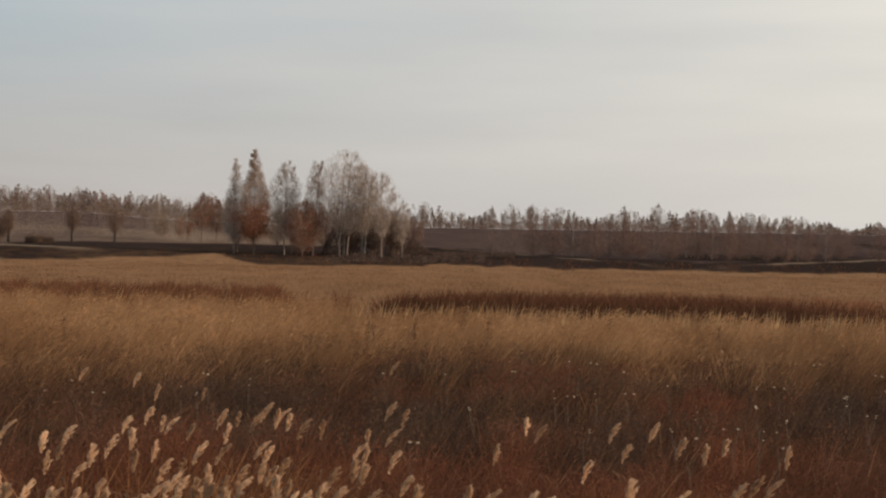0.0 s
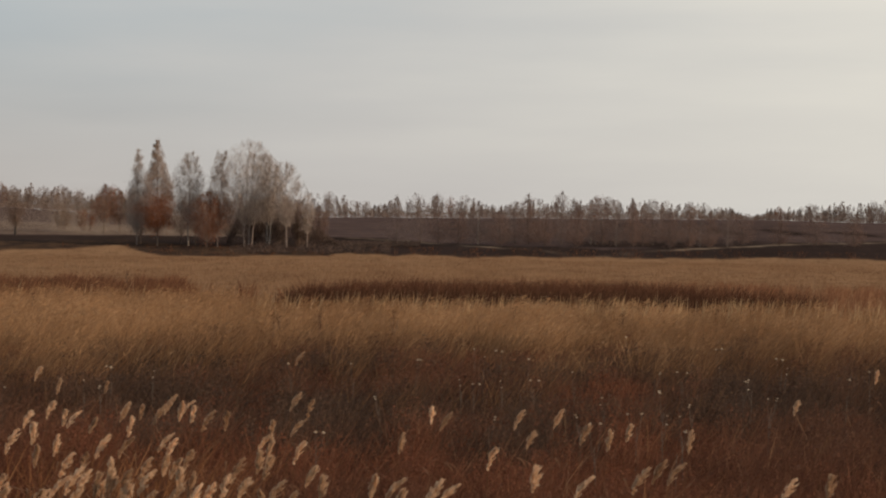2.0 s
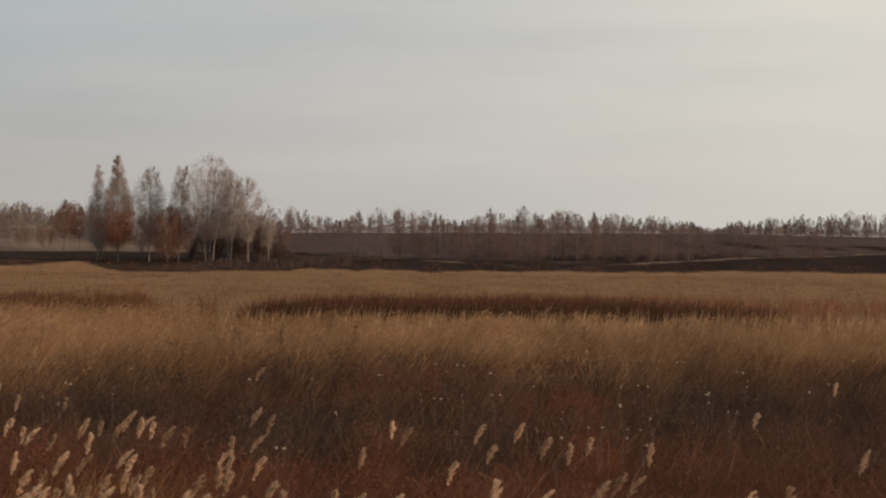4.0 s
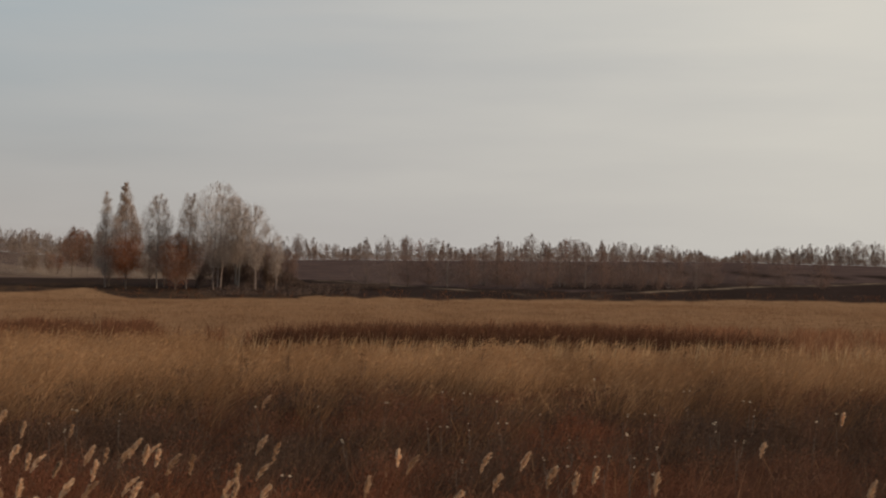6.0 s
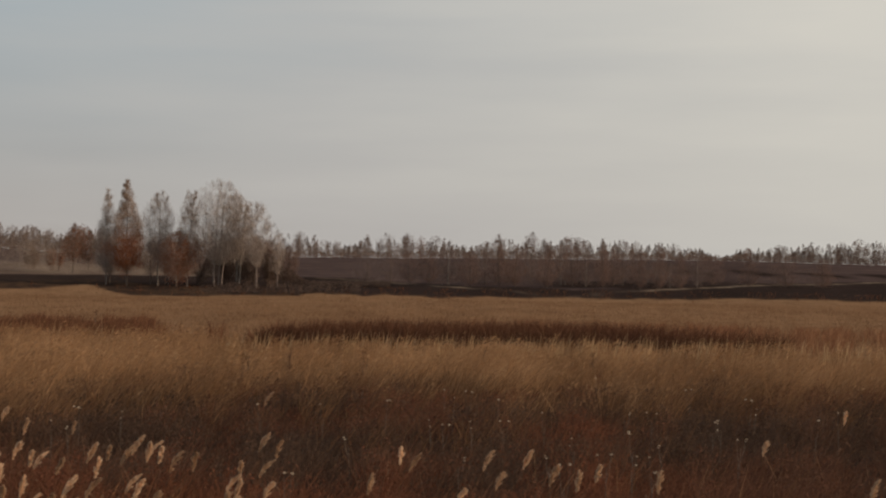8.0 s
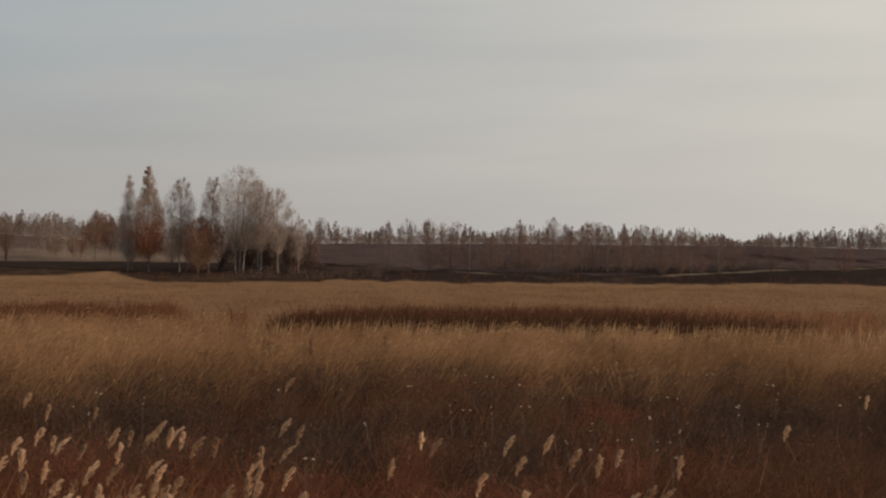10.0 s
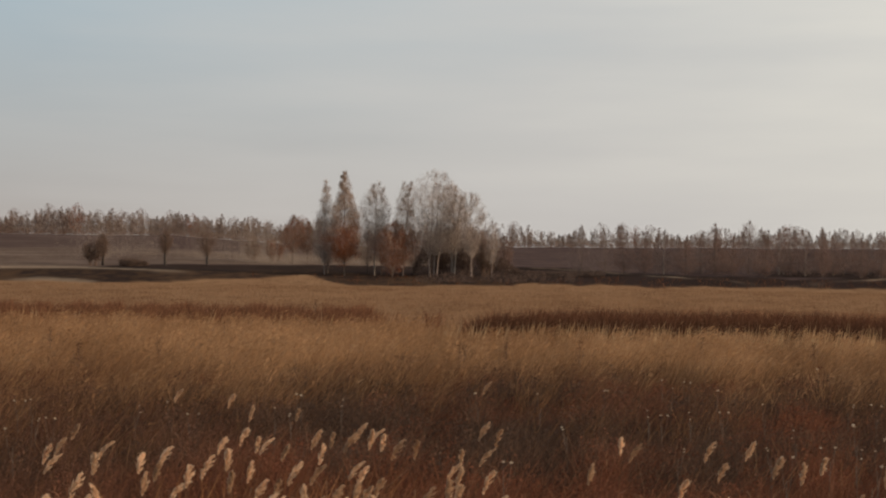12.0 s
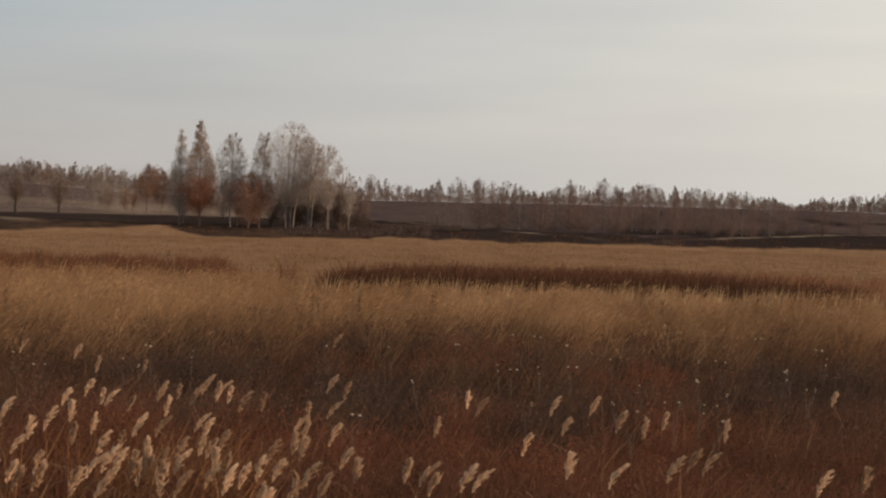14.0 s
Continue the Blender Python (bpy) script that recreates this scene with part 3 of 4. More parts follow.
    leaf_litter("grove_brush", LEAF_DARK, low, far, 0.0, np.maximum(0.3, 1.5 + 1.1 * waves(low * 6, far * 2, 4.0)), rng.uniform(0.10, 0.22, len(low)), rng,
                "low dark brush between the grove's trunks", "scrub")
    leaf_litter("grove_scrub", LEAF_DARK, b, d, 0.0, np.maximum(0.4, 3.8 + 2.4 * waves(b * 5, d * 2, 8.0)), rng.uniform(0.12, 0.28, len(b)), rng,
                "dark brown scrub under the grove", "scrub")


grow()


# ---------------------------------------------------------------- building plants
def part(name, verts, faces, material, parent, label=""):
    """One mesh as a part of a thing."""
    me = mesh_of(name, verts, faces)
    me.materials.append(material)
    ob = new(name, me)
    ob.parent = parent
    return tagged(ob, label)


class Tubes:
    """Tapered round limbs, gathered into one mesh."""

    def __init__(self):
        self.v, self.f = [], []

    def add(self, pts, r0, r1, sides=6):
        pts = [Vector(p) for p in pts]
        base, n = len(self.v), len(pts)
        for i, p in enumerate(pts):
            ahead = (pts[min(i + 1, n - 1)] - pts[max(i - 1, 0)]).normalized()
            a = ahead.orthogonal().normalized()
            c = ahead.cross(a)
            r = r0 + (r1 - r0) * i / (n - 1)
            for k in range(sides):
                w = 2 * math.pi * k / sides
                self.v.append(tuple(p + (a * math.cos(w) + c * math.sin(w)) * r))
        for i in range(n - 1):
            for k in range(sides):
                q, o = base + i * sides + k, base + i * sides + (k + 1) % sides
                self.f += [(q, o, o + sides), (q, o + sides, q + sides)]


def outline(shape, u):
    """Crown radius, 0 to 1, by the height in the crown."""
    if shape == "lance":
        return (u / 0.28) ** 0.55 if u < 0.28 else max(0.03, (1 - u) / 0.72) ** 0.72
    if shape == "dome":
        return min(1.0, 0.35 + 1.3 * u) * max(0.0, 1 - max(0.0, (u - 0.55) / 0.45) ** 2.2) ** 0.6 + 0.03
    if shape == "fan":
        return max(0.06, u) ** 0.75 * (1 - 0.75 * max(0.0, (u - 0.7) / 0.3) ** 2)
    return max(0.05, math.sin(math.pi * min(0.985, max(0.015, u)))) ** 0.6


def make_tree(name, label, category, tall, wide, shape, seed, foot=0.22, leaf=None, leaves=900, twigs=1300, twig=None, bark_=None,
              trunks=1, girth=0.16, leaf_size=0.125, twig_size=0.026, limbs=26, group="", top_leaf=None, lush=3.4, skirt=0, loose=0.62):
    """A leaf-losing tree: tapered trunk, limbs, a crown of fine twigs and the leaves that are left."""
    rng = np.random.default_rng(seed)
    leaves, twigs = int(leaves * lush), int(twigs * lush)
    if tall != 10.0:
        leaves, skirt, leaf_size, twig_size = int(leaves * 1.5), int(skirt * 1.4), leaf_size * 0.78, twig_size * 0.8
    root = tagged(new(name), label, category, group)
    root.empty_display_size = 0.3
    wood, tips = Tubes(), []
    for s in range(trunks):
        a = rng.uniform(0, 6.28)
        off = Vector((math.cos(a), math.sin(a), 0)) * (0.0 if trunks == 1 else rng.uniform(0.25, 0.6))
        high = tall * (1.0 if s == 0 else rng.uniform(0.78, 0.95))
        lean = Vector((rng.normal(0, 0.02) + off.x * 0.06, rng.normal(0, 0.02) + off.y * 0.06, 0))
        bow = [Vector((rng.normal(0, 0.05), rng.normal(0, 0.05), 0)) for _ in range(7)]
        stem = [off + lean * (high * i / 6) * (1 + i / 6) + bow[i] * (i > 0) + Vector((0, 0, high * 0.97 * i / 6 - 0.15 * (i == 0))) for i in range(7)]
        trunk = Tubes()
        trunk.add(stem, girth, 0.02, 8)
        part("trunk", trunk.v, trunk.f, bark_ or BARK_BIRCH, root)

        def on_stem(h):
            q = min(5.999, max(0.0, h / (high * 0.97) * 6))
            i = int(q)
            return stem[i].lerp(stem[i + 1], q - i)

        crown0 = foot * tall
        for i in range(limbs):
            u1 = (i + rng.random()) / limbs
            h1 = crown0 + (high - crown0) * u1
            reach = wide * outline(shape, u1) * rng.uniform(0.48, 1.14) / (1.0 if trunks == 1 else 1.25)
            h0 = max(crown0 * 0.75, h1 - reach * rng.uniform(1.0, 1.9) - 0.2)
            a = i * 2.4 + rng.uniform(-0.5, 0.5)
            p0, axis = on_stem(h0), on_stem(h1)
            p3 = Vector((axis.x + math.cos(a) * reach, axis.y + math.sin(a) * reach, h1))
            p1 = p0.lerp(p3, 0.4) + Vector((math.cos(a) * reach * 0.12, math.sin(a) * reach * 0.12, -0.06 * reach))
            p2 = p0.lerp(p3, 0.75) + Vector((rng.normal(0, 0.07), rng.normal(0, 0.07), -0.02))
            wood.add([p0, p1, p2, p3], max(0.014, girth * 0.26 * (1 - 0.6 * u1)), 0.007, 4)
            for k in range(4):
                q = p1.lerp(p3, rng.random()) if k else p3
                e = q + Vector((rng.normal(0, 0.28), rng.normal(0, 0.28), abs(rng.normal(0.22, 0.2)))) * (0.5 + 0.22 * wide) * (0.35 + 0.65 * min(1.0, (1 - u1) * 1.8))
                e.z = min(e.z, tall)
                if k:
                    wood.add([q, q.lerp(e, 0.5) + Vector((0, 0, -0.03)), e], 0.010, 0.005, 3)
                tips += [(q, e)] * 2
            tips.append((p1, p3))
    tagged(part("bough_frame", wood.v, wood.f, twig or TWIGS, root), kind="stuff")
    ends = np.array([[*a, *b] for a, b in tips])
    share = 0.12 + np.linalg.norm(ends[:, 3:] - ends[:, :3], axis=1)
    share /= share.sum()

    lumps = rng.uniform(0, 6.28, 6)
    steps = (np.arange(48) + 0.5) / 48
    fill = np.array([outline(shape, v) for v in steps]) ** 1.2 + 0.04
    fill /= fill.sum()

    def around(n, spread):
        """Half of the growth along the limbs, half spread through the crown's outline, thinned in lumps."""
        pick, mixd = ends[rng.choice(len(ends), n, p=share)], rng.random(n)[:, None]
        q = pick[:, :3] * (1 - mixd) + pick[:, 3:] * mixd
        taper = np.clip((tall * 1.02 - q[:, 2:]) / (0.45 * tall), 0.12, 1.0)
        q = q + rng.normal(0, spread, (n, 3)) * taper
        free = rng.random(n) < loose
        u, a = np.clip(rng.choice(steps, n, p=fill) + rng.uniform(-0.011, 0.011, n), 0.0, 1.0), rng.uniform(0, 6.28, n)
        edge = wide * np.array([outline(shape, v) for v in u]) * (0.86 + 0.14 * np.sin(3 * a + lumps[0]) * np.sin(17 * u + lumps[1]))
        r = edge * np.sqrt(rng.random(n)) * 1.04
        z = foot * tall + (1 - foot) * tall * u
        crown = np.stack([r * np.cos(a), r * np.sin(a), z], -1) + rng.normal(0, 0.05, (n, 3))
        lump = np.sin(a * 2 + lumps[2] + z * 1.3) + np.sin(a * 3 - z * 2.1 + lumps[3]) + 0.8 * np.sin(z * 4.3 + lumps[4])
        free &= lump + rng.normal(0, 0.8, n) > -0.9
        q[free] = crown[free]
        return q, pick

    p, pick = around(twigs, 0.18 + 0.07 * wide)
    d = unit(rng, twigs) * 0.7 + (pick[:, 3:] - pick[:, :3]) * 0.6 + np.array([0.05, 0, 0.55])
    d /= np.linalg.norm(d, axis=1, keepdims=True)
    tagged(part("twig_crown", *slivers(p, d, rng.uniform(0.25, 0.75, twigs), twig_size * rng.uniform(0.6, 1.3, twigs), rng), twig or TWIGS, root), kind="stuff")
    if leaves and leaf:
        p, _ = around(leaves, 0.22 + 0.08 * wide)
        if top_leaf:
            up = p[:, 2] > tall * (0.48 + 0.08 * rng.normal(size=leaves))
            tagged(part("upper_foliage", *leaflets(p[up], leaf_size * rng.uniform(0.6, 1.4, up.sum()), rng), top_leaf, root), kind="stuff")
            p = p[~up]
        if skirt:
            low, _ = around(skirt, 0.25 + 0.10 * wide)
            p = np.concatenate([p, low[low[:, 2] < tall * (0.46 + 0.05 * rng.normal(size=skirt))]])
        tagged(part("foliage", *leaflets(p, leaf_size * rng.uniform(0.6, 1.4, len(p)), rng), leaf, root), kind="stuff")
    return root


def make_bush(name, label, category, tall, wide, seed, leaf, leaves, twig=None, stems=16, leaf_size=0.15, group="", twigs=500):
    """A many-stemmed shrub that spreads from its foot."""
    rng = np.random.default_rng(seed)
    leaves, twigs = int(leaves * 2.5), int(twigs * 1.8)
    root = tagged(new(name), label, category, group)
    wood, tips = Tubes(), []
    for i in range(stems):
        a, r = rng.uniform(0, 6.28), wide * math.sqrt(rng.random())
        h = tall * rng.uniform(0.6, 1.0) * (1 - 0.35 * (r / wide) ** 2)
        foot = Vector((math.cos(a) * r * 0.4, math.sin(a) * r * 0.4, -0.1))
        tip = Vector((math.cos(a) * r, math.sin(a) * r, h))
        mid = foot.lerp(tip, 0.5) + Vector((rng.normal(0, 0.1), rng.normal(0, 0.1), 0.1))
        wood.add([foot, mid, tip], 0.035, 0.01, 4)
        tips += [(mid, tip), (foot.lerp(mid, 0.6), tip)]
    tagged(part("shrub_frame", wood.v, wood.f, twig or TWIGS_BROWN, root), kind="stuff")
    ends = np.array([[*a, *b] for a, b in tips])

    def around(n, spread):
        pick, mixd = ends[rng.integers(0, len(ends), n)], rng.random(n)[:, None]
        q = pick[:, :3] * (1 - mixd) + pick[:, 3:] * mixd + rng.normal(0, spread, (n, 3))
        q[:, 2] = np.maximum(q[:, 2], 0.05)
        return q

    p = around(twigs, 0.22)
    d = unit(rng, twigs) * 0.8 + np.array([0, 0, 0.6])
    d /= np.linalg.norm(d, axis=1, keepdims=True)
    tagged(part("twig_crown", *slivers(p, d, rng.uniform(0.3, 0.8, twigs), rng.uniform(0.02, 0.04, twigs), rng), twig or TWIGS_BROWN, root), kind="stuff")
    p = around(leaves, 0.25)
    tagged(part("foliage", *leaflets(p, leaf_size * rng.uniform(0.6, 1.4, leaves), rng), leaf, root), kind="stuff")
    return root


def plant_at(ob, b, d, turn=0.0, size=1.0):
    ob.matrix_basis = Matrix.Translation(spot(b, d)) @ pose(0, 0, 0, 0, 0, turn) @ Matrix.Scale(size, 4)
    return ob


def height_to(rise, b, d):
    """How tall a thing at that spot stands if its top shows at that slope (per 3000) over the eye's level."""
    return EYE[2] + rise / 3000 * d - float(land_at(b, d))


# ---------------------------------------------------------------- the clump of trees by the burnt strip
def clump():
    g = "trees of the birch clump"
    for b, d, rise, wide, shape, leaf, n, label, seed, more in (
        (-7.07, 226, 129, 1.9, "lance", LEAF_GREY, 650, "slim grey poplar with few withered leaves remaining", 11, {"twigs": 2300, "bark_": BARK_FAR, "foot": 0.16, "girth": 0.09}),
        (-6.40, 222, 147, 2.6, "lance", LEAF_RUST, 6500, "slim poplar with deep orange and tawny leaves", 12, {"foot": 0.15, "bark_": BARK_DARK, "girth": 0.11, "leaf_size": 0.13, "skirt": 9000, "top_leaf": LEAF_TAWNY}),
        (-5.38, 225, 125, 2.45, "oval", LEAF_GREY, 650, "bare grey birch with an open crown", 13, {"foot": 0.30, "twigs": 2600, "girth": 0.10}),
        (-4.42, 222, 131, 2.2, "lance", LEAF_RUST, 2600, "slim poplar with thinning brown leaves", 14, {"foot": 0.18, "bark_": BARK_FAR, "girth": 0.10, "skirt": 4000, "top_leaf": LEAF_TAWNY}),
        (-3.40, 221, 150, 3.9, "dome", LEAF_GREY, 1500, "large bare birch with several white trunks", 15, {"twig": TWIGS, "trunks": 3, "limbs": 36, "twigs": 8200, "foot": 0.27, "lush": 2.2, "leaf_size": 0.09, "loose": 0.42, "girth": 0.10, "bark_": BARK_FAR}),
        (-2.80, 223, 124, 2.6, "dome", LEAF_GREY, 700, "spreading bare birch with a grey crown", 16, {"trunks": 2, "limbs": 28, "twigs": 4600, "lush": 2.3, "foot": 0.30, "leaf_size": 0.10}),
        (-2.10, 219, 112, 1.95, "dome", LEAF_GREY, 350, "thin bare birch with a grey crown", 17, {"twigs": 2000, "girth": 0.09, "bark_": BARK_FAR, "foot": 0.30, "leaf_size": 0.09, "loose": 0.4}),
        (-1.42, 222, 62, 1.1, "oval", LEAF_GREY, 200, "small bare grey birch at the clump's end", 18, {"twigs": 600, "foot": 0.28, "leaf_size": 0.09, "loose": 0.4, "girth": 0.07, "bark_": BARK_FAR}),
        (-8.15, 300, 68, 2.8, "lance", LEAF_RUST, 1150, "small birch with sparse orange leaves", 19, {"bark_": BARK_DARK, "twig": TWIGS_BROWN, "foot": 0.3, "girth": 0.10}),
        (-7.65, 302, 58, 2.6, "lance", LEAF_RUST, 1000, "small birch with sparse orange leaves", 20, {"bark_": BARK_DARK, "twig": TWIGS_BROWN, "foot": 0.3, "girth": 0.09}),
        (-4.78, 221, 58, 2.7, "oval", LEAF_RUST, 3000, "low bushy tree with orange brown leaves", 21, {"foot": 0.14, "girth": 0.10, "bark_": BARK_DARK, "leaf_size": 0.13}),
        (-7.15, 300, 60, 2.2, "oval", LEAF_BROWN, 800, "low tree with brown leaves", 22, {"foot": 0.3, "girth": 0.10}),
        (-5.62, 231, 42, 2.0, "oval", VEIL_BROWN, 700, "low bushy tree with brown leaves behind the birches", 23, {"foot": 0.28, "girth": 0.08, "bark_": BARK_DARK, "twig": VEIL_GREY, "twigs": 500, "leaf_size": 0.11}),
        (-5.15, 229, 50, 1.9, "oval", VEIL_BROWN, 700, "low bushy tree with brown leaves behind the birches", 24, {"foot": 0.28, "girth": 0.08, "bark_": BARK_DARK, "twig": VEIL_GREY, "twigs": 500, "leaf_size": 0.11}),
        (-6.95, 231, 40, 2.0, "oval", VEIL_BROWN, 700, "low bushy tree with brown leaves behind the poplars", 25, {"foot": 0.25, "girth": 0.08, "bark_": BARK_DARK, "twig": VEIL_GREY, "twigs": 500, "leaf_size": 0.11}),
        (-4.05, 229, 44, 1.9, "oval", VEIL_BROWN, 700, "low bushy tree with brown leaves behind the birches", 26, {"foot": 0.22, "girth": 0.08, "bark_": BARK_DARK, "twig": VEIL_GREY, "twigs": 500, "leaf_size": 0.11}),
        (-3.25, 229, 38, 2.0, "oval", VEIL_BROWN, 700, "bushy grey brown tree behind the birch trunks", 27, {"foot": 0.16, "girth": 0.08, "bark_": BARK_DARK, "twig": VEIL_GREY, "twigs": 900, "leaf_size": 0.11}),
        (-2.45, 230, 50, 2.0, "oval", VEIL_BROWN, 800, "bushy grey brown tree behind the birch trunks", 28, {"foot": 0.16, "girth": 0.08, "bark_": BARK_DARK, "twig": VEIL_GREY, "twigs": 900, "leaf_size": 0.11}),
        (-1.75, 228, 46, 1.4, "oval", VEIL_BROWN, 900, "bushy grey brown tree behind the birch trunks", 29, {"foot": 0.16, "girth": 0.08, "bark_": BARK_DARK, "twig": VEIL_GREY, "twigs": 900, "leaf_size": 0.11}),
        (-1.05, 231, 36, 1.5, "oval", VEIL_BROWN, 1100, "bushy grey brown tree behind the birch trunks", 30, {"foot": 0.16, "girth": 0.08, "bark_": BARK_DARK, "twig": VEIL_GREY, "twigs": 900, "leaf_size": 0.11}),
    ):
        plant_at(make_tree("tree", label, "tree", height_to(rise, b, d), wide, shape, seed, leaf=leaf, leaves=n, group=g, **more), b, d, seed * 37)
    for b, d, rise, wide, leaf, n, label, seed in (
        (-2.95, 228, 24, 2.2, LEAF_DARK, 900, "dark bush under the birches", 43),
        (-2.25, 224, 30, 2.0, LEAF_DARK, 900, "dark bush under the birches", 44),
        (-1.65, 226, 40, 1.3, LEAF_DARK, 900, "dark bush under the birches", 45),
    ):
        plant_at(make_bush("bush", label, "bush", height_to(rise, b, d), wide, seed, leaf, n, group="bushes under the clump"), b, d, seed * 37)


# ---------------------------------------------------------------- the grove farther along the strip
def grove():
    g = "trees of the mixed grove"
    for b, d, rise, wide, shape, leaf, n, label, seed, more in (
        (-26.30, 230, 150, 2.50, "oval", LEAF_BROWN, 900, "tall thin birch with brown leaves remaining", 61, {"bark_": BARK_DARK}),
        (-25.50, 233, 128, 2.25, "oval", LEAF_GREY, 500, "bare grey birch in the grove", 62, {}),
        (-24.62, 228, 142, 1.88, "oval", LEAF_GREY, 500, "bare grey birch with a white trunk", 63, {"twigs": 1500}),
        (-23.92, 230, 171, 2.66, "lance", LEAF_BROWN, 1500, "tallest birch of the grove with rusty leaves", 64, {"twigs": 1700, "foot": 0.18}),
        (-23.35, 236, 128, 1.88, "oval", LEAF_BROWN, 700, "birch with thinning brown leaves", 65, {"bark_": BARK_DARK}),
        (-22.90, 231, 134, 1.69, "oval", LEAF_BROWN, 600, "thin brown birch with a bent dark trunk", 66, {"bark_": BARK_DARK, "twigs": 1500}),
        (-22.15, 229, 112, 2.12, "oval", LEAF_BROWN, 900, "brown aspen with a broad crown", 67, {"bark_": BARK_DARK, "twigs": 1800}),
        (-21.62, 231, 117, 2.12, "oval", LEAF_BROWN, 800, "brownish aspen with a broad crown", 68, {"bark_": BARK_DARK, "twigs": 1800}),
        (-21.05, 230, 132, 1.54, "lance", LEAF_GREY, 700, "slim grey aspen beside the orange tree", 69, {"bark_": BARK_DARK}),
        (-20.50, 228, 155, 2.3, "lance", LEAF_ORANGE_LIT, 3600, "aspen with brown and sunlit orange leaves", 70, {"skirt": 11000, "foot": 0.14, "top_leaf": LEAF_BROWN}),
        (-20.10, 232, 140, 1.68, "lance", LEAF_RUST, 1300, "slim aspen with brown and orange leaves", 71, {"foot": 0.16, "top_leaf": LEAF_BROWN}),
        (-24.25, 240, 120, 2.00, "oval", LEAF_BROWN, 900, "brown leafed birch among the grove", 73, {"bark_": BARK_DARK}),
        (-22.55, 239, 100, 2.00, "oval", LEAF_BROWN, 900, "brown leafed aspen among the grove", 74, {"bark_": BARK_DARK}),
        (-21.30, 240, 96, 2.00, "oval", LEAF_BROWN, 900, "brown leafed aspen among the grove", 75, {"bark_": BARK_DARK}),
        (-20.80, 238, 92, 1.90, "oval", LEAF_RUST, 900, "rusty leafed aspen among the grove", 76, {"bark_": BARK_DARK}),
        (-19.72, 228, 76, 2.12, "oval", LEAF_ORANGE_LIT, 2600, "low bushy tree with orange leaves", 72, {"foot": 0.12, "girth": 0.09}),
    ):
        plant_at(make_tree("tree", label, "tree", height_to(rise, b, d), wide, shape, seed, leaf=leaf, leaves=n, group=g, **{"lush": 3.6, "foot": 0.24, "girth": 0.11, "twig": TWIGS_BROWN, **more}), b, d, seed * 37)
    for i in range(18):
        b = -26.6 + i * 0.40 + 0.2 * math.sin(i * 3.0)
        d = 237 + 6 * math.sin(i * 5.3)
        rise = 18 + 24 * math.sin(i * 2.2)
        plant_at(make_bush("bush", "grey brown undergrowth bush among the grove's trunks", "bush", height_to(rise, b, d), 1.5, 80 + i, LEAF_DARK if i % 3 else LEAF_BROWN, 700,
                           group="bushes under the grove"), b, d, i * 50)


# ---------------------------------------------------------------- lone trees on the pale stubble
def lone_trees():
    for b, d, rise, wide, shape, foot, seed, label in (
        (-12.37, 260, 36, 1.2, "oval", 0.42, 101, "small thin tree, bare and dark, on stubble"),
        (-10.99, 270, 34, 2.5, "fan", 0.34, 102, "small round bare tree with a forked dark trunk"),
        (-14.42, 252, 30, 0.9, "oval", 0.35, 103, "thin dark sapling beside a bush"),
    ):
        plant_at(make_tree("small_tree", label, "tree", height_to(rise, b, d), wide, shape, seed, foot=foot, leaf=LEAF_BROWN, leaves=130, twigs=800, twig=TWIGS_BROWN,
                           bark_=BARK_BLACK, girth=0.24, limbs=18, leaf_size=0.11, group="lone trees"), b, d, seed)
    for b, d, rise, wide, leaf, seed, label in (
        (-14.72, 250, 26, 1.6, LEAF_DARK, 111, "dark leafless bush on the pale stubble"),
        (-13.25, 252, -18, 1.3, LEAF_DARK, 112, "low dark bush on the pale stubble"),
        (-13.65, 250, -15, 1.3, LEAF_DARK, 113, "low dark bush on the pale stubble"),
        (-9.45, 330, 26, 2.2, LEAF_BROWN, 114, "brown bush in drifting dust"),
        (-8.75, 332, 30, 2.0, LEAF_RUST, 115, "rusty bush in drifting dust"),
    ):
        plant_at(make_bush("bush", label, "bush", height_to(rise, b, d), wide, seed, leaf, 1500, group="bushes on the stubble", twigs=900, leaf_size=0.13), b, d, seed)


# ---------------------------------------------------------------- the far edge of the wood
FAR_LEFT = [(-18.18, 19.2), (-17.65, 16.4), (-17.29, 19.8), (-16.87, 18.8), (-16.17, 21.7), (-15.76, 20.9), (-15.27, 22.2), (-14.59, 19.6), (-14.14, 20.4), (-13.83, 19.9),
            (-13.19, 20.5), (-12.69, 17.6), (-12.24, 20.0), (-11.94, 19.9), (-11.48, 18.9), (-11.10, 17.7), (-10.50, 18.8), (-10.12, 18.0), (-9.55, 18.2), (-8.90, 16.7),
            (-8.59, 15.0), (-8.15, 18.6), (-7.85, 18.7)]
FAR_RIGHT = [(-0.69, 17.3), (-0.21, 16.1), (0.56, 14.1), (1.04, 12.7), (1.60, 16.6), (2.27, 17.3), (2.94, 17.5), (3.42, 16.3), (3.89, 16.4), (4.18, 15.6), (4.85, 13.2),
             (5.60, 14.7), (6.07, 15.7), (7.16, 18.2), (7.58, 16.2), (8.33, 17.0), (8.70, 16.5), (9.54, 16.3), (10.21, 16.0), (10.65, 15.3), (11.39, 15.1), (11.94, 14.8),
             (12.76, 13.3), (14.36, 13.6), (15.38, 14.6), (16.39, 15.8), (17.40, 16.3), (17.95, 17.2), (18.49, 16.7), (19.21, 17.1), (19.66, 16.5)]


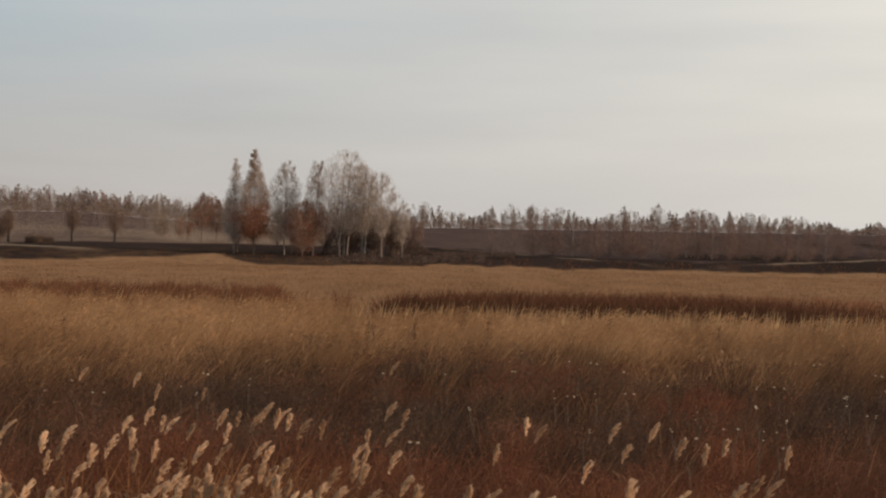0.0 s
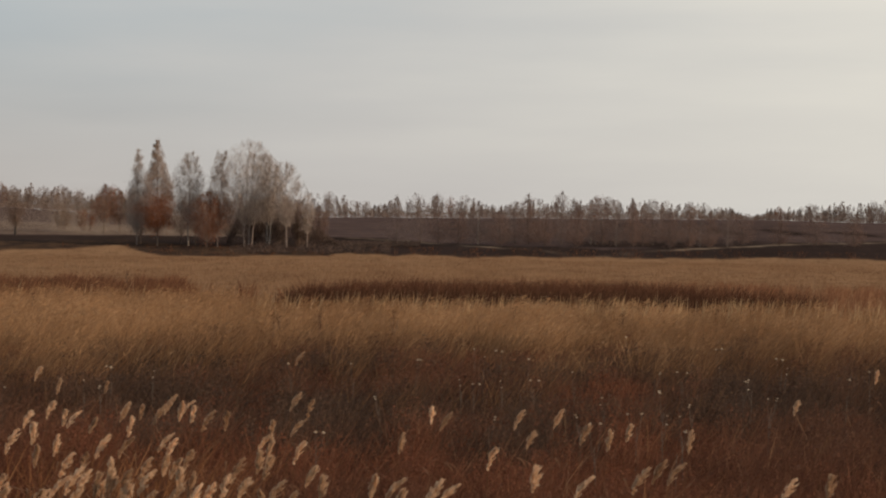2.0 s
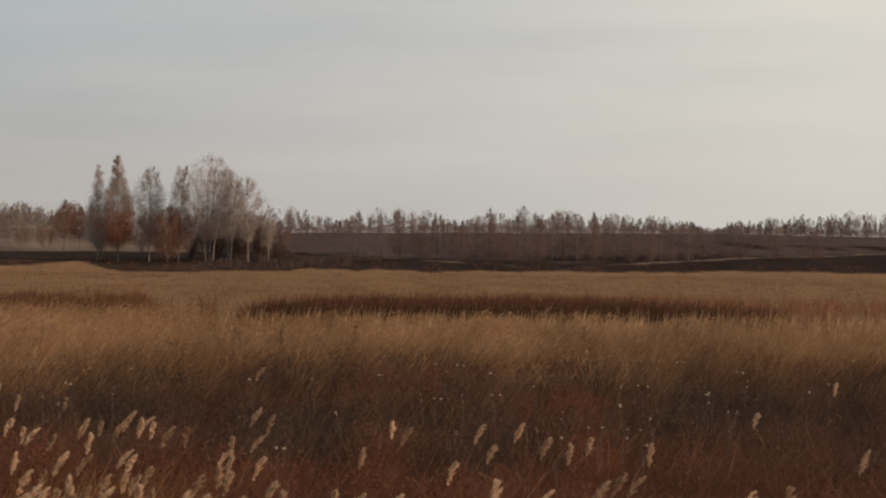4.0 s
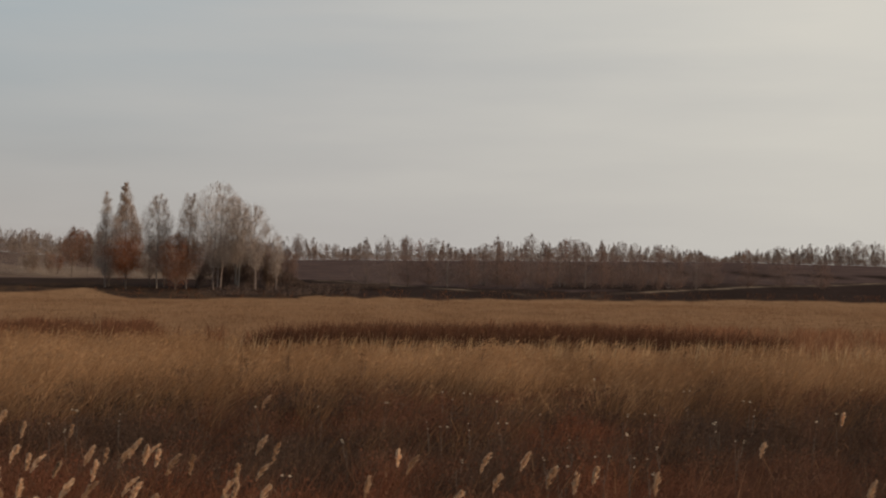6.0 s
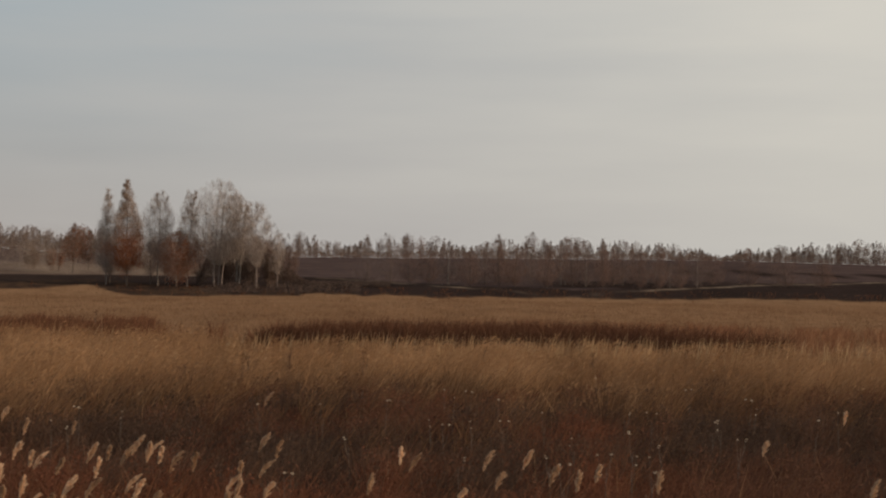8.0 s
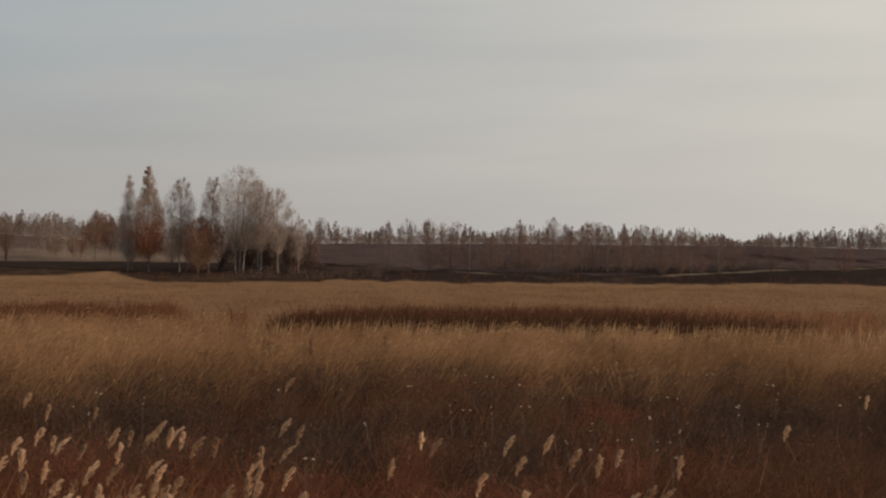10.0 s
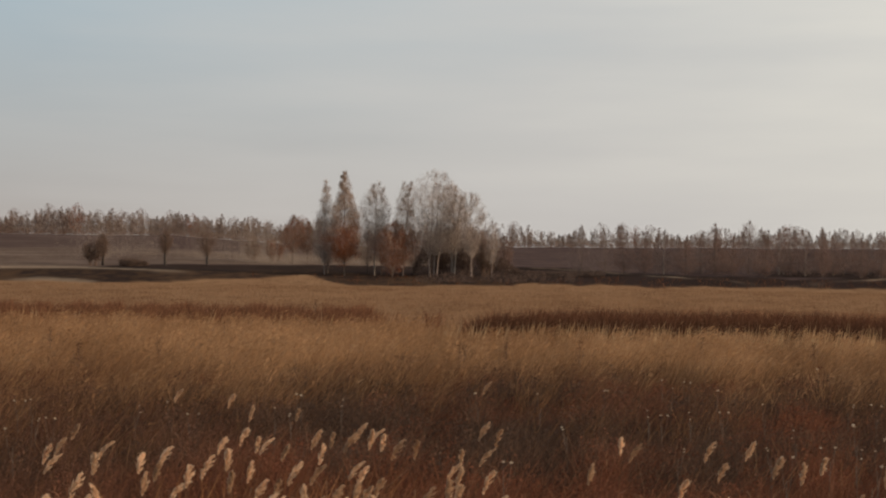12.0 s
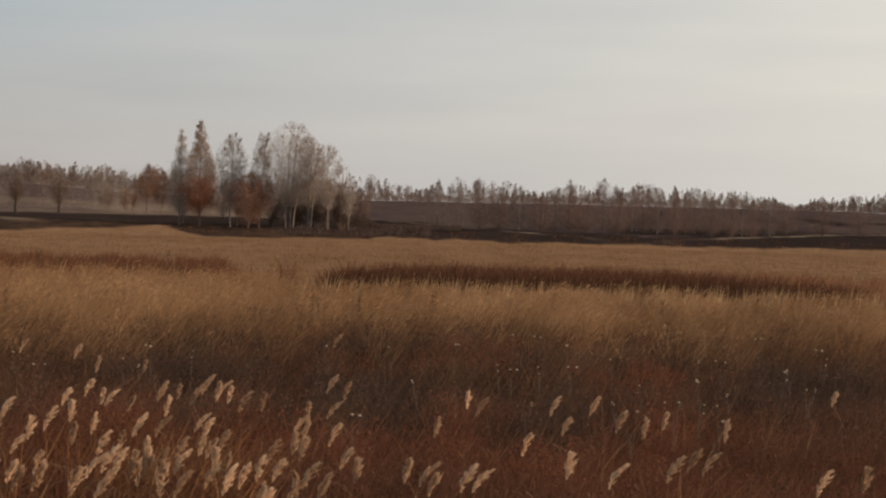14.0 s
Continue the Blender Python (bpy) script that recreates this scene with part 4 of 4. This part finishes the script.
def far_wood():
    rng = np.random.default_rng(8)
    g = "trees of the far wood"
    kinds = []
    for i, (shape, leaf, n, wide, label) in enumerate((
        ("lance", FAR_BROWN, 500, 2.0, "distant slim tree with brown leaves"), ("oval", FAR_GREY, 350, 2.5, "distant bare grey birch"),
        ("oval", FAR_BROWN, 450, 2.6, "distant birch with brown leaves"), ("lance", FAR_GREY, 300, 1.9, "distant bare slim tree"),
        ("oval", FAR_GREY, 250, 2.9, "distant bare spreading birch"), ("lance", FAR_DARK, 600, 2.2, "distant dark conical tree"),
        ("oval", LEAF_RUST, 350, 2.3, "distant tree with rusty leaves"), ("fan", FAR_GREY, 350, 2.6, "distant bare grey tree"))):
        kinds.append(make_tree("far_tree", label, "tree", 10.0, wide * 1.15, shape, 200 + i, foot=0.04, leaf=leaf, leaves=int(n * 2.6), twigs=500, limbs=5, leaf_size=0.22,
                               twig_size=0.05, girth=0.09, loose=0.92, group=g, lush=1.25, twig=FAR_GREY, bark_=BARK_FAR))
    used = set()

    def put(b, d, tall, kind):
        m = Matrix.Translation(spot(b, d)) @ pose(0, 0, 0, 0, 0, rng.uniform(0, 360)) @ Matrix.Diagonal((tall / 10 * rng.uniform(1.15, 1.75),) * 2 + (tall / 10, 1))
        if kind not in used:
            used.add(kind)
            kinds[kind].matrix_basis = m
        else:
            first = kinds[kind]
            keep = first.matrix_basis.copy()
            first.scale = (1, 1, 1)
            copy_thing(first, m)
            first.matrix_basis = keep

    for k, (b, top) in enumerate(FAR_LEFT + FAR_RIGHT):
        put(b, 662, top - float(land_at(b, 662)), k % 8)
    for i in range(95):
        b = -26.5 + 48.5 * (i + rng.random()) / 95
        if 12.9 < b < 14.0 and rng.random() < 0.7:
            continue
        d = rng.uniform(655, 700)
        tops = np.interp(b, *zip(*(FAR_LEFT + FAR_RIGHT)))
        put(b, d, max(2.5, (tops - float(land_at(b, d))) * rng.uniform(0.45, 0.92)), int(rng.integers(0, 8)))
    # the many more crowns that close the wood behind them, too dense to count
    n, each = 1350, 230
    cb, cd = rng.uniform(-27, 22.5, n), rng.uniform(664, 712, n)
    cb[::3] = rng.uniform(-20, -7, len(cb[::3]))
    cb[1::14] = rng.uniform(13.9, 21, len(cb[1::14]))
    tops = np.interp(cb, *zip(*(FAR_LEFT + FAR_RIGHT))) - land_at(cb, cd)
    ch = np.maximum(1.0, tops * rng.uniform(0.5, 0.97, n)) * (1 - 0.7 * np.exp(-((cb - 13.45) / 0.35) ** 2))
    cw = ch * rng.uniform(0.14, 0.30, n)
    u = rng.random((n, each)) ** 0.8
    lance = np.where(u < 0.3, (u / 0.3) ** 0.4, np.maximum(0.0, (1 - u) / 0.7) ** 0.7) * cw[:, None]
    a, r = rng.uniform(0, 2 * np.pi, (n, each)), np.sqrt(rng.random((n, each)))
    x = (cd * np.sin(np.radians(cb)))[:, None] + np.cos(a) * r * lance
    y = (cd * np.cos(np.radians(cb)))[:, None] + np.sin(a) * r * lance
    z = land_at(cb, cd)[:, None] + ch[:, None] * (0.04 + 0.96 * u)
    at = np.stack([x, y, z], -1)
    for tone, some, name in ((FAR_GREY, slice(0, 460), "bare_far_wood"), (FAR_BROWN, slice(460, 900), "tawny_far_wood"), (FAR_DARK, slice(900, n), "brown_far_wood")):
        spots = at[some].reshape(-1, 3)
        me = mesh_of(name, *leaflets(spots, rng.uniform(0.20, 0.46, len(spots)), rng, 0.55))
        me.materials.append(tone)
        tagged(new(name, me), "dense crowns of the far wood in late autumn", "wood", kind="stuff")
    n = 46000
    b, d = rng.uniform(-27, 22.5, n), rng.uniform(650, 690, n)
    high = (2.9 + 1.4 * waves(b * 7, d, 4.0)) * (1 - 0.6 * np.exp(-((b - 13.45) / 0.35) ** 2)) * np.where(b < -5, 1.3, 1.0)
    leaf_litter("far_thicket", FAR_GREY, b, d, -1.5, np.maximum(0.4, high), rng.uniform(0.35, 0.75, n), rng, "grey brown thicket at the foot of the far wood", "wood")
    n = 36000
    b, d = rng.uniform(-27, 22.5, n), rng.uniform(645, 668, n)
    leaf_litter("far_brush", FAR_BROWN, b, d, -1.8, 1.9 + 1.0 * waves(b * 9, d, 1.0), rng.uniform(0.3, 0.6, n), rng, "low brown brush along the foot of the far wood", "wood")


def slope_birches():
    """Young birches along the track on the burnt slope, half bare, with a rusty veil of leaves."""
    rng = np.random.default_rng(31)
    kinds = []
    for i, (shape, leaf, n, wide, wood, label) in enumerate((
        ("lance", VEIL_BROWN, 2600, 2.0, BARK_DARK, "slim young birch with thin brown leaves on burnt ground"),
        ("oval", VEIL_GREY, 1700, 2.3, BARK_DARK, "bare grey young birch on burnt ground"),
        ("lance", VEIL_BROWN, 2200, 1.7, BARK_DARK, "slim young birch with brown leaves on burnt ground"),
        ("oval", VEIL_GREY, 1400, 2.0, BARK_BIRCH, "bare young birch with a white trunk on burnt ground"),
        ("oval", VEIL_BROWN, 2200, 2.5, BARK_DARK, "spreading young birch with brown leaves on burnt ground"))):
        kinds.append(make_tree("young_birch", label, "tree", 7.0, wide, shape, 240 + i, foot=0.05, leaf=leaf, leaves=n, twigs=900, limbs=16, leaf_size=0.12, twig_size=0.032,
                               girth=0.07, group="young birches on the burnt slope", lush=1.3, twig=VEIL_GREY, bark_=wood))
    stand = [(6.06, 61), (7.16, 66), (7.68, 50), (8.15, 51), (8.52, 58), (9.56, 54), (10.22, 52), (11.43, 49), (4.35, 48), (3.01, 58), (5.1, 38), (5.6, 46),
             (6.6, 44), (9.0, 40), (9.9, 36), (10.8, 40), (11.0, 30), (12.1, 36), (12.7, 34), (13.2, 28), (3.7, 34), (2.4, 30), (14.4, 26), (8.3, 22), (7.4, 28),
             (6.3, 20), (5.4, 14), (10.5, 20), (11.8, 16), (15.6, 24), (16.8, 28), (1.6, 22)]
    for i, (b, rise) in enumerate(stand):
        d = 247 + 9 * math.sin(i * 2.4) + (18 if rise < 35 else 0)
        tall = height_to(rise, b, d)
        m = Matrix.Translation(spot(b, d)) @ pose(0, 0, 0, 0, 0, i * 71) @ Matrix.Diagonal((rng.uniform(0.85, 1.35),) * 2 + (tall / 7.0, 1))
        first = kinds[i % 5]
        if i < 5:
            first.matrix_basis = m
        else:
            keep = first.matrix_basis.copy()
            first.scale = (1, 1, 1)
            copy_thing(first, m)
            first.matrix_basis = keep


clump()
grove()
slope_birches()
lone_trees()
far_wood()


# ---------------------------------------------------------------- reeds with feathery plumes
PLUME_HEIGHT = 1.72   # the middle of a plume over the reed's foot


def make_reed(seed):
    """A reed: a thin stem, a few long leaves, and a spindle-shaped plume that the wind bends over; returns it and the plume's middle."""
    rng = np.random.default_rng(seed)
    root = tagged(new("common_reed"), "dry straw reed with a fluffy pale beige plume", "reed", "reeds with plumes")
    root.empty_display_size = 0.1
    long, droop, fat = rng.uniform(0.16, 0.25), rng.uniform(0.05, 0.85), rng.uniform(0.025, 0.041)
    sway, high = rng.uniform(0.02, 0.12), PLUME_HEIGHT - 0.45 * long
    stem = [Vector((sway * (z / 1.6) ** 2, rng.normal(0, 0.006), z)) for z in (0.0, 0.4, 0.85, 1.25, high)]
    t = Tubes()
    t.add(stem, 0.0035, 0.0018, 5)
    stalk = part("stem", t.v, t.f, STRAW, root)
    top = stem[-1]

    def spine(u):
        return np.array([top.x + long * (droop * 0.75 * u**1.5 + 0.06 * u), top.y, top.z + long * (u - 0.30 * droop * u**2)])

    # tufts of spikelets along the bent spine, fuller below the middle and hanging to the lee side
    at, d, size = [], [], []
    for k in range(34):
        u = (k + rng.random()) / 34
        ahead = spine(u + 0.02) - spine(u)
        ahead /= np.linalg.norm(ahead)
        a = rng.uniform(0, 6.28)
        out = np.array([math.cos(a) + 0.45, math.sin(a), 0.1])
        body = fat * math.sin(math.pi * (0.10 + 0.87 * u**0.75)) ** 0.8 * rng.uniform(0.55, 1.2)
        for q in range(19):
            v = (q + rng.random()) / 19
            at.append(spine(u) + out * body * v + ahead * body * 0.9 * v + rng.normal(0, 0.003, 3))
            d.append(ahead * 1.25 + out * 0.42 + rng.normal(0, 0.20, 3))
            size.append(rng.uniform(0.022, 0.040) * (0.6 + 0.5 * math.sin(math.pi * u)))
    at, d = np.array(at), np.array(d)
    d /= np.linalg.norm(d, axis=1, keepdims=True)
    part("plume", *slivers(at - d * 0.012, d, np.array(size), rng.uniform(0.0055, 0.010, len(at)), rng), PLUME, stalk, "fluffy beige seed plume")
    for k in range(4):
        h, side = rng.uniform(0.6, 1.4), rng.uniform(-0.9, 0.9)
        base = Vector((sway * (h / 1.6) ** 2, 0, h))
        reach = Vector((math.cos(side), math.sin(side), 0)) * rng.uniform(0.18, 0.36)
        pts = [base + reach * s + Vector((0, 0, 0.16 * s - 0.22 * s * s)) for s in (0, 0.35, 0.7, 1.0)]
        w = Vector((-reach.y, reach.x, 0)).normalized()
        v = []
        for p, half in zip(pts, (0.004, 0.009, 0.007, 0.0008)):
            v += [tuple(p - w * half), tuple(p + w * half)]
        f = [q for i in range(3) for q in ((2 * i, 2 * i + 1, 2 * i + 3), (2 * i, 2 * i + 3, 2 * i + 2))]
        part("leaf", v, f, STRAW, stalk)
    return root, Vector(spine(0.45))


# bearing and distance of the reeds, bed by bed
BED_WEST = [(-24.46, 16.9), (-24.2, 18.4), (-21.59, 13.1), (-20.2, 13.1), (-19.75, 13.6), (-19.63, 18.4), (-19.53, 17.3), (-19.47, 15.6), (-18.72, 13.0),
            (-16.32, 15.7), (-16.18, 14.9), (-15.9, 16.9), (-15.43, 13.2), (-15.4, 17.5), (-14.79, 14.6), (-14.67, 13.4), (-14.44, 16.3), (-13.27, 14.7), (-13.16, 13.6)]
BED_DENSE = [(-12.75, 14.1), (-12.52, 15.3), (-12.5, 15.9), (-12.1, 13.3), (-11.44, 11.7), (-11.12, 14.3), (-10.6, 15.9), (-10.4, 14.7), (-10.29, 13.8),
             (-10.24, 11.1), (-9.87, 16.6), (-9.66, 14.3), (-9.4, 15.9), (-9.36, 13.2), (-9.14, 11.2), (-9.13, 16.4), (-8.8, 12.5), (-8.72, 13.5), (-8.48, 15.7),
             (-8.32, 11.7), (-7.46, 16.2), (-7.43, 13.9), (-7.39, 11.7), (-7.26, 15.2), (-6.9, 16.4), (-6.77, 13.4), (-6.34, 16.0), (-6.13, 14.6)]
BED_MIDDLE = [(-5.97, 16.6), (-5.93, 13.7), (-5.78, 11.4), (-5.61, 12.0), (-5.58, 15.9), (-5.41, 17.3), (-5.36, 13.7), (-5.24, 12.1), (-5.2, 15.4), (-4.73, 15.3),
              (-4.65, 11.4), (-4.1, 12.0), (-4.06, 15.4), (-3.74, 12.9), (-3.52, 11.7), (-2.99, 13.3), (-2.85, 11.4), (-2.82, 14.5), (-2.69, 12.7), (-2.62, 14.0),
              (-2.54, 14.9), (-2.47, 11.7), (-1.8, 16.8), (-1.72, 15.2), (-1.65, 13.4), (-1.27, 16.8), (-1.25, 12.4), (-0.86, 12.0)]
BED_EAST = [(0.87, 11.9), (1.55, 11.5), (1.74, 11.5), (1.81, 14.4), (2.86, 15.9), (2.89, 11.6), (3.28, 16.2), (3.37, 11.4), (4.87, 13.0), (5.76, 16.2),
            (6.17, 14.6), (6.33, 11.8), (7.09, 16.4), (7.94, 11.8), (7.98, 14.4), (8.83, 14.6), (9.48, 15.1), (9.83, 12.1), (10.47, 12.5), (11.03, 12.6),
            (11.55, 14.5), (14.74, 12.1), (15.0, 18.0), (16.1, 12.2), (18.51, 14.5)]
BED_BACK = [(-12.01, 21.9), (-10.27, 20.5), (-9.59, 19.5), (-8.05, 19.7), (-1.67, 23.7), (17.58, 22.0)]


def reeds():
    rng = np.random.default_rng(21)
    made = [make_reed(300 + i) for i in range(12)]
    spots = BED_WEST + BED_DENSE + BED_MIDDLE + BED_EAST + BED_BACK
    # more of them where the bed is too thick to tell one from the next
    spots += list(zip(rng.uniform(-13.0, -5.0, 8), rng.uniform(10.7, 12.2, 8)))
    spots += list(zip(rng.uniform(-16.5, -8.8, 9), rng.uniform(11.0, 13.0, 9)))
    spots += list(zip(rng.uniform(-5.0, 0.5, 4), rng.uniform(10.6, 11.6, 4)))
    spots += list(zip(rng.uniform(-11.8, -5.6, 12), rng.uniform(11.2, 14.2, 12)))
    order = list(rng.permutation(len(made)))
    for i, (b, d) in enumerate(spots):
        first, middle = made[order[i % len(made)]]
        m = pose(0, 0, 0, 0, 0, rng.normal(0, 45)) @ Matrix.Scale(rng.uniform(0.97, 1.03), 4)
        off = m @ middle
        m = Matrix.Translation(spot(b, d) - Vector((off.x, off.y, 0))) @ m
        if i < len(made):
            first.matrix_basis = m
        else:
            keep = first.matrix_basis.copy()
            first.scale = (1, 1, 1)
            copy_thing(first, m)
            first.matrix_basis = keep


# ---------------------------------------------------------------- weeds with white seed heads
WEEDS_WEST = [(-24.01, 22.9), (-22.42, 28.3), (-20.58, 27.0), (-18.69, 22.5), (-18.33, 25.1), (-17.29, 23.3), (-17.14, 28.4), (-16.75, 27.6), (-16.65, 26.2),
              (-16.17, 24.7), (-13.34, 27.5), (-12.18, 27.4), (-11.54, 25.7), (-8.79, 25.7), (-8.24, 26.2), (-7.88, 28.2), (-6.48, 27.9), (-1.85, 28.7), (-1.01, 19.7),
              (0.16, 28.6), (1.15, 24.0)]
WEEDS_EAST = [(2.32, 29.0), (3.81, 26.9), (4.25, 33.0), (4.29, 26.1), (4.55, 30.0), (4.8, 21.9), (5.11, 32.2), (5.2, 26.5), (6.04, 29.9), (6.29, 26.9), (7.62, 27.2),
              (7.94, 22.0), (8.44, 19.8), (8.68, 23.8), (9.55, 37.3), (9.74, 21.8), (9.84, 35.7), (10.34, 28.9), (10.65, 24.3), (10.68, 21.4), (11.08, 19.6), (11.27, 28.6),
              (11.34, 20.9), (11.59, 23.9), (12.55, 33.5), (13.33, 26.7), (13.44, 41.3), (13.51, 27.2), (14.09, 23.5), (14.16, 25.3), (14.47, 30.6), (14.68, 29.9),
              (16.59, 27.1), (17.4, 30.1)]


def make_weed(seed):
    rng = np.random.default_rng(seed)
    root = tagged(new("thistle"), "withered brown thistle with white fluffy seed heads", "thistle", "thistles gone to seed")
    root.empty_display_size = 0.1
    t, heads = Tubes(), []
    t.add([(0, 0, 0), (0.01, 0, 0.5), (0.03, 0, 0.95)], 0.006, 0.004, 5)
    for k in range(int(rng.integers(1, 3))):
        a = rng.uniform(0, 6.28)
        e = Vector((0.03 + math.cos(a) * rng.uniform(0.04, 0.16), math.sin(a) * 0.1, rng.uniform(1.02, 1.22)))
        t.add([(0.02, 0, 0.75), (0.02 + (e.x - 0.02) * 0.6, e.y * 0.6, 0.9), tuple(e)], 0.003, 0.002, 4)
        heads.append(e)
    stalk = part("stalk", t.v, t.f, BARK_DARK, root)
    for e in heads:
        n = 34
        d = unit(rng, n)
        d[:, 2] = np.abs(d[:, 2])
        full = rng.uniform(0.6, 1.25)
        at = np.array(e) + 0 * d
        part("seed_head", *slivers(at, d, rng.uniform(0.015, 0.038, n) * full, rng.uniform(0.008, 0.016, n) * full, rng), FLUFF, stalk, "white fluffy seed head")
    return root


def weeds():
    rng = np.random.default_rng(5)
    kinds = [make_weed(400 + i) for i in range(6)]
    for i, (b, d) in enumerate(WEEDS_WEST + WEEDS_EAST):
        m = Matrix.Translation(spot(b, d)) @ pose(0, 0, 0, 0, 0, rng.uniform(0, 360))
        if i < len(kinds):
            kinds[i].matrix_basis = m
        else:
            copy_thing(kinds[i % len(kinds)], m)


def make_dock(seed):
    rng = np.random.default_rng(seed)
    root = tagged(new("dock_plant"), "tall dark brown dock stalk with dry seeds", "dock plant", "dark dock stalks")
    root.empty_display_size = 0.1
    t = Tubes()
    t.add([(0, 0, 0), (0.02, 0.01, 0.7), (0.05, 0, 1.42)], 0.010, 0.004, 5)
    for k in range(4):
        z, a = rng.uniform(0.75, 1.1), rng.uniform(0, 6.28)
        t.add([(0.03, 0, z), (0.03 + 0.08 * math.cos(a), 0.08 * math.sin(a), z + 0.15), (0.04 + 0.11 * math.cos(a), 0.11 * math.sin(a), z + 0.32)], 0.005, 0.002, 4)
    stalk = part("stalk", t.v, t.f, BARK_DARK, root)
    n = 150
    at = np.stack([0.04 + rng.normal(0, 0.045, n), rng.normal(0, 0.045, n), rng.uniform(0.85, 1.5, n)], -1)
    tagged(part("seed_spike", *leaflets(at, rng.uniform(0.02, 0.045, n), rng), DARK, stalk, "dark brown seed spike"), kind="stuff")
    return root


def docks():
    kinds = [make_dock(500 + i) for i in range(3)]
    for i, (b, d) in enumerate(((-2.58, 41), (-2.36, 41.6), (-18.4, 42), (-7.35, 78), (-0.95, 43), (-20.6, 47), (1.5, 42.5), (-12.6, 44), (9.3, 44), (-15.2, 40),
                                (-17.3, 55), (-13.9, 58), (-10.4, 52), (-8.8, 57), (-16.1, 48), (-19.2, 54), (5.6, 46), (12.4, 47), (-11.5, 60), (3.3, 50))):
        m = Matrix.Translation(spot(b, d)) @ pose(0, 0, 0, 0, 0, 70 * i)
        if i < 3:
            kinds[i].matrix_basis = m
        else:
            copy_thing(kinds[i % 3], m)


reeds()
weeds()
docks()


# ---------------------------------------------------------------- dust blown off the stubble
def dust():
    rng = np.random.default_rng(77)
    n = 250000
    b, d = rng.uniform(-16.5, -2.8, n), rng.uniform(288, 345, n)
    thick = np.clip(0.55 + 0.6 * waves(b * 1.6, d, 3.0), 0.05, 1) * (0.32 * soft_step(-16.5, -14, b) + 0.68 * soft_step(-10.5, -8.0, b)) * (1 - soft_step(-4.2, -2.8, b))
    keep = rng.random(n) < thick
    b, d = b[keep], d[keep]
    z = land_at(b, d) + 0.1 + 8.0 * rng.beta(1.0, 2.0, len(b))
    at = np.stack([d * np.sin(np.radians(b)), d * np.cos(np.radians(b)), z], -1)
    size = rng.uniform(0.06, 0.11, len(b))
    me = mesh_of("dust_cloud", *slivers(at, unit(rng, len(b)), size, size, rng))
    me.materials.append(DUST)
    tagged(new("dust_cloud", me), "thin beige dust drifting over the stubble", "dust", kind="stuff")


dust()
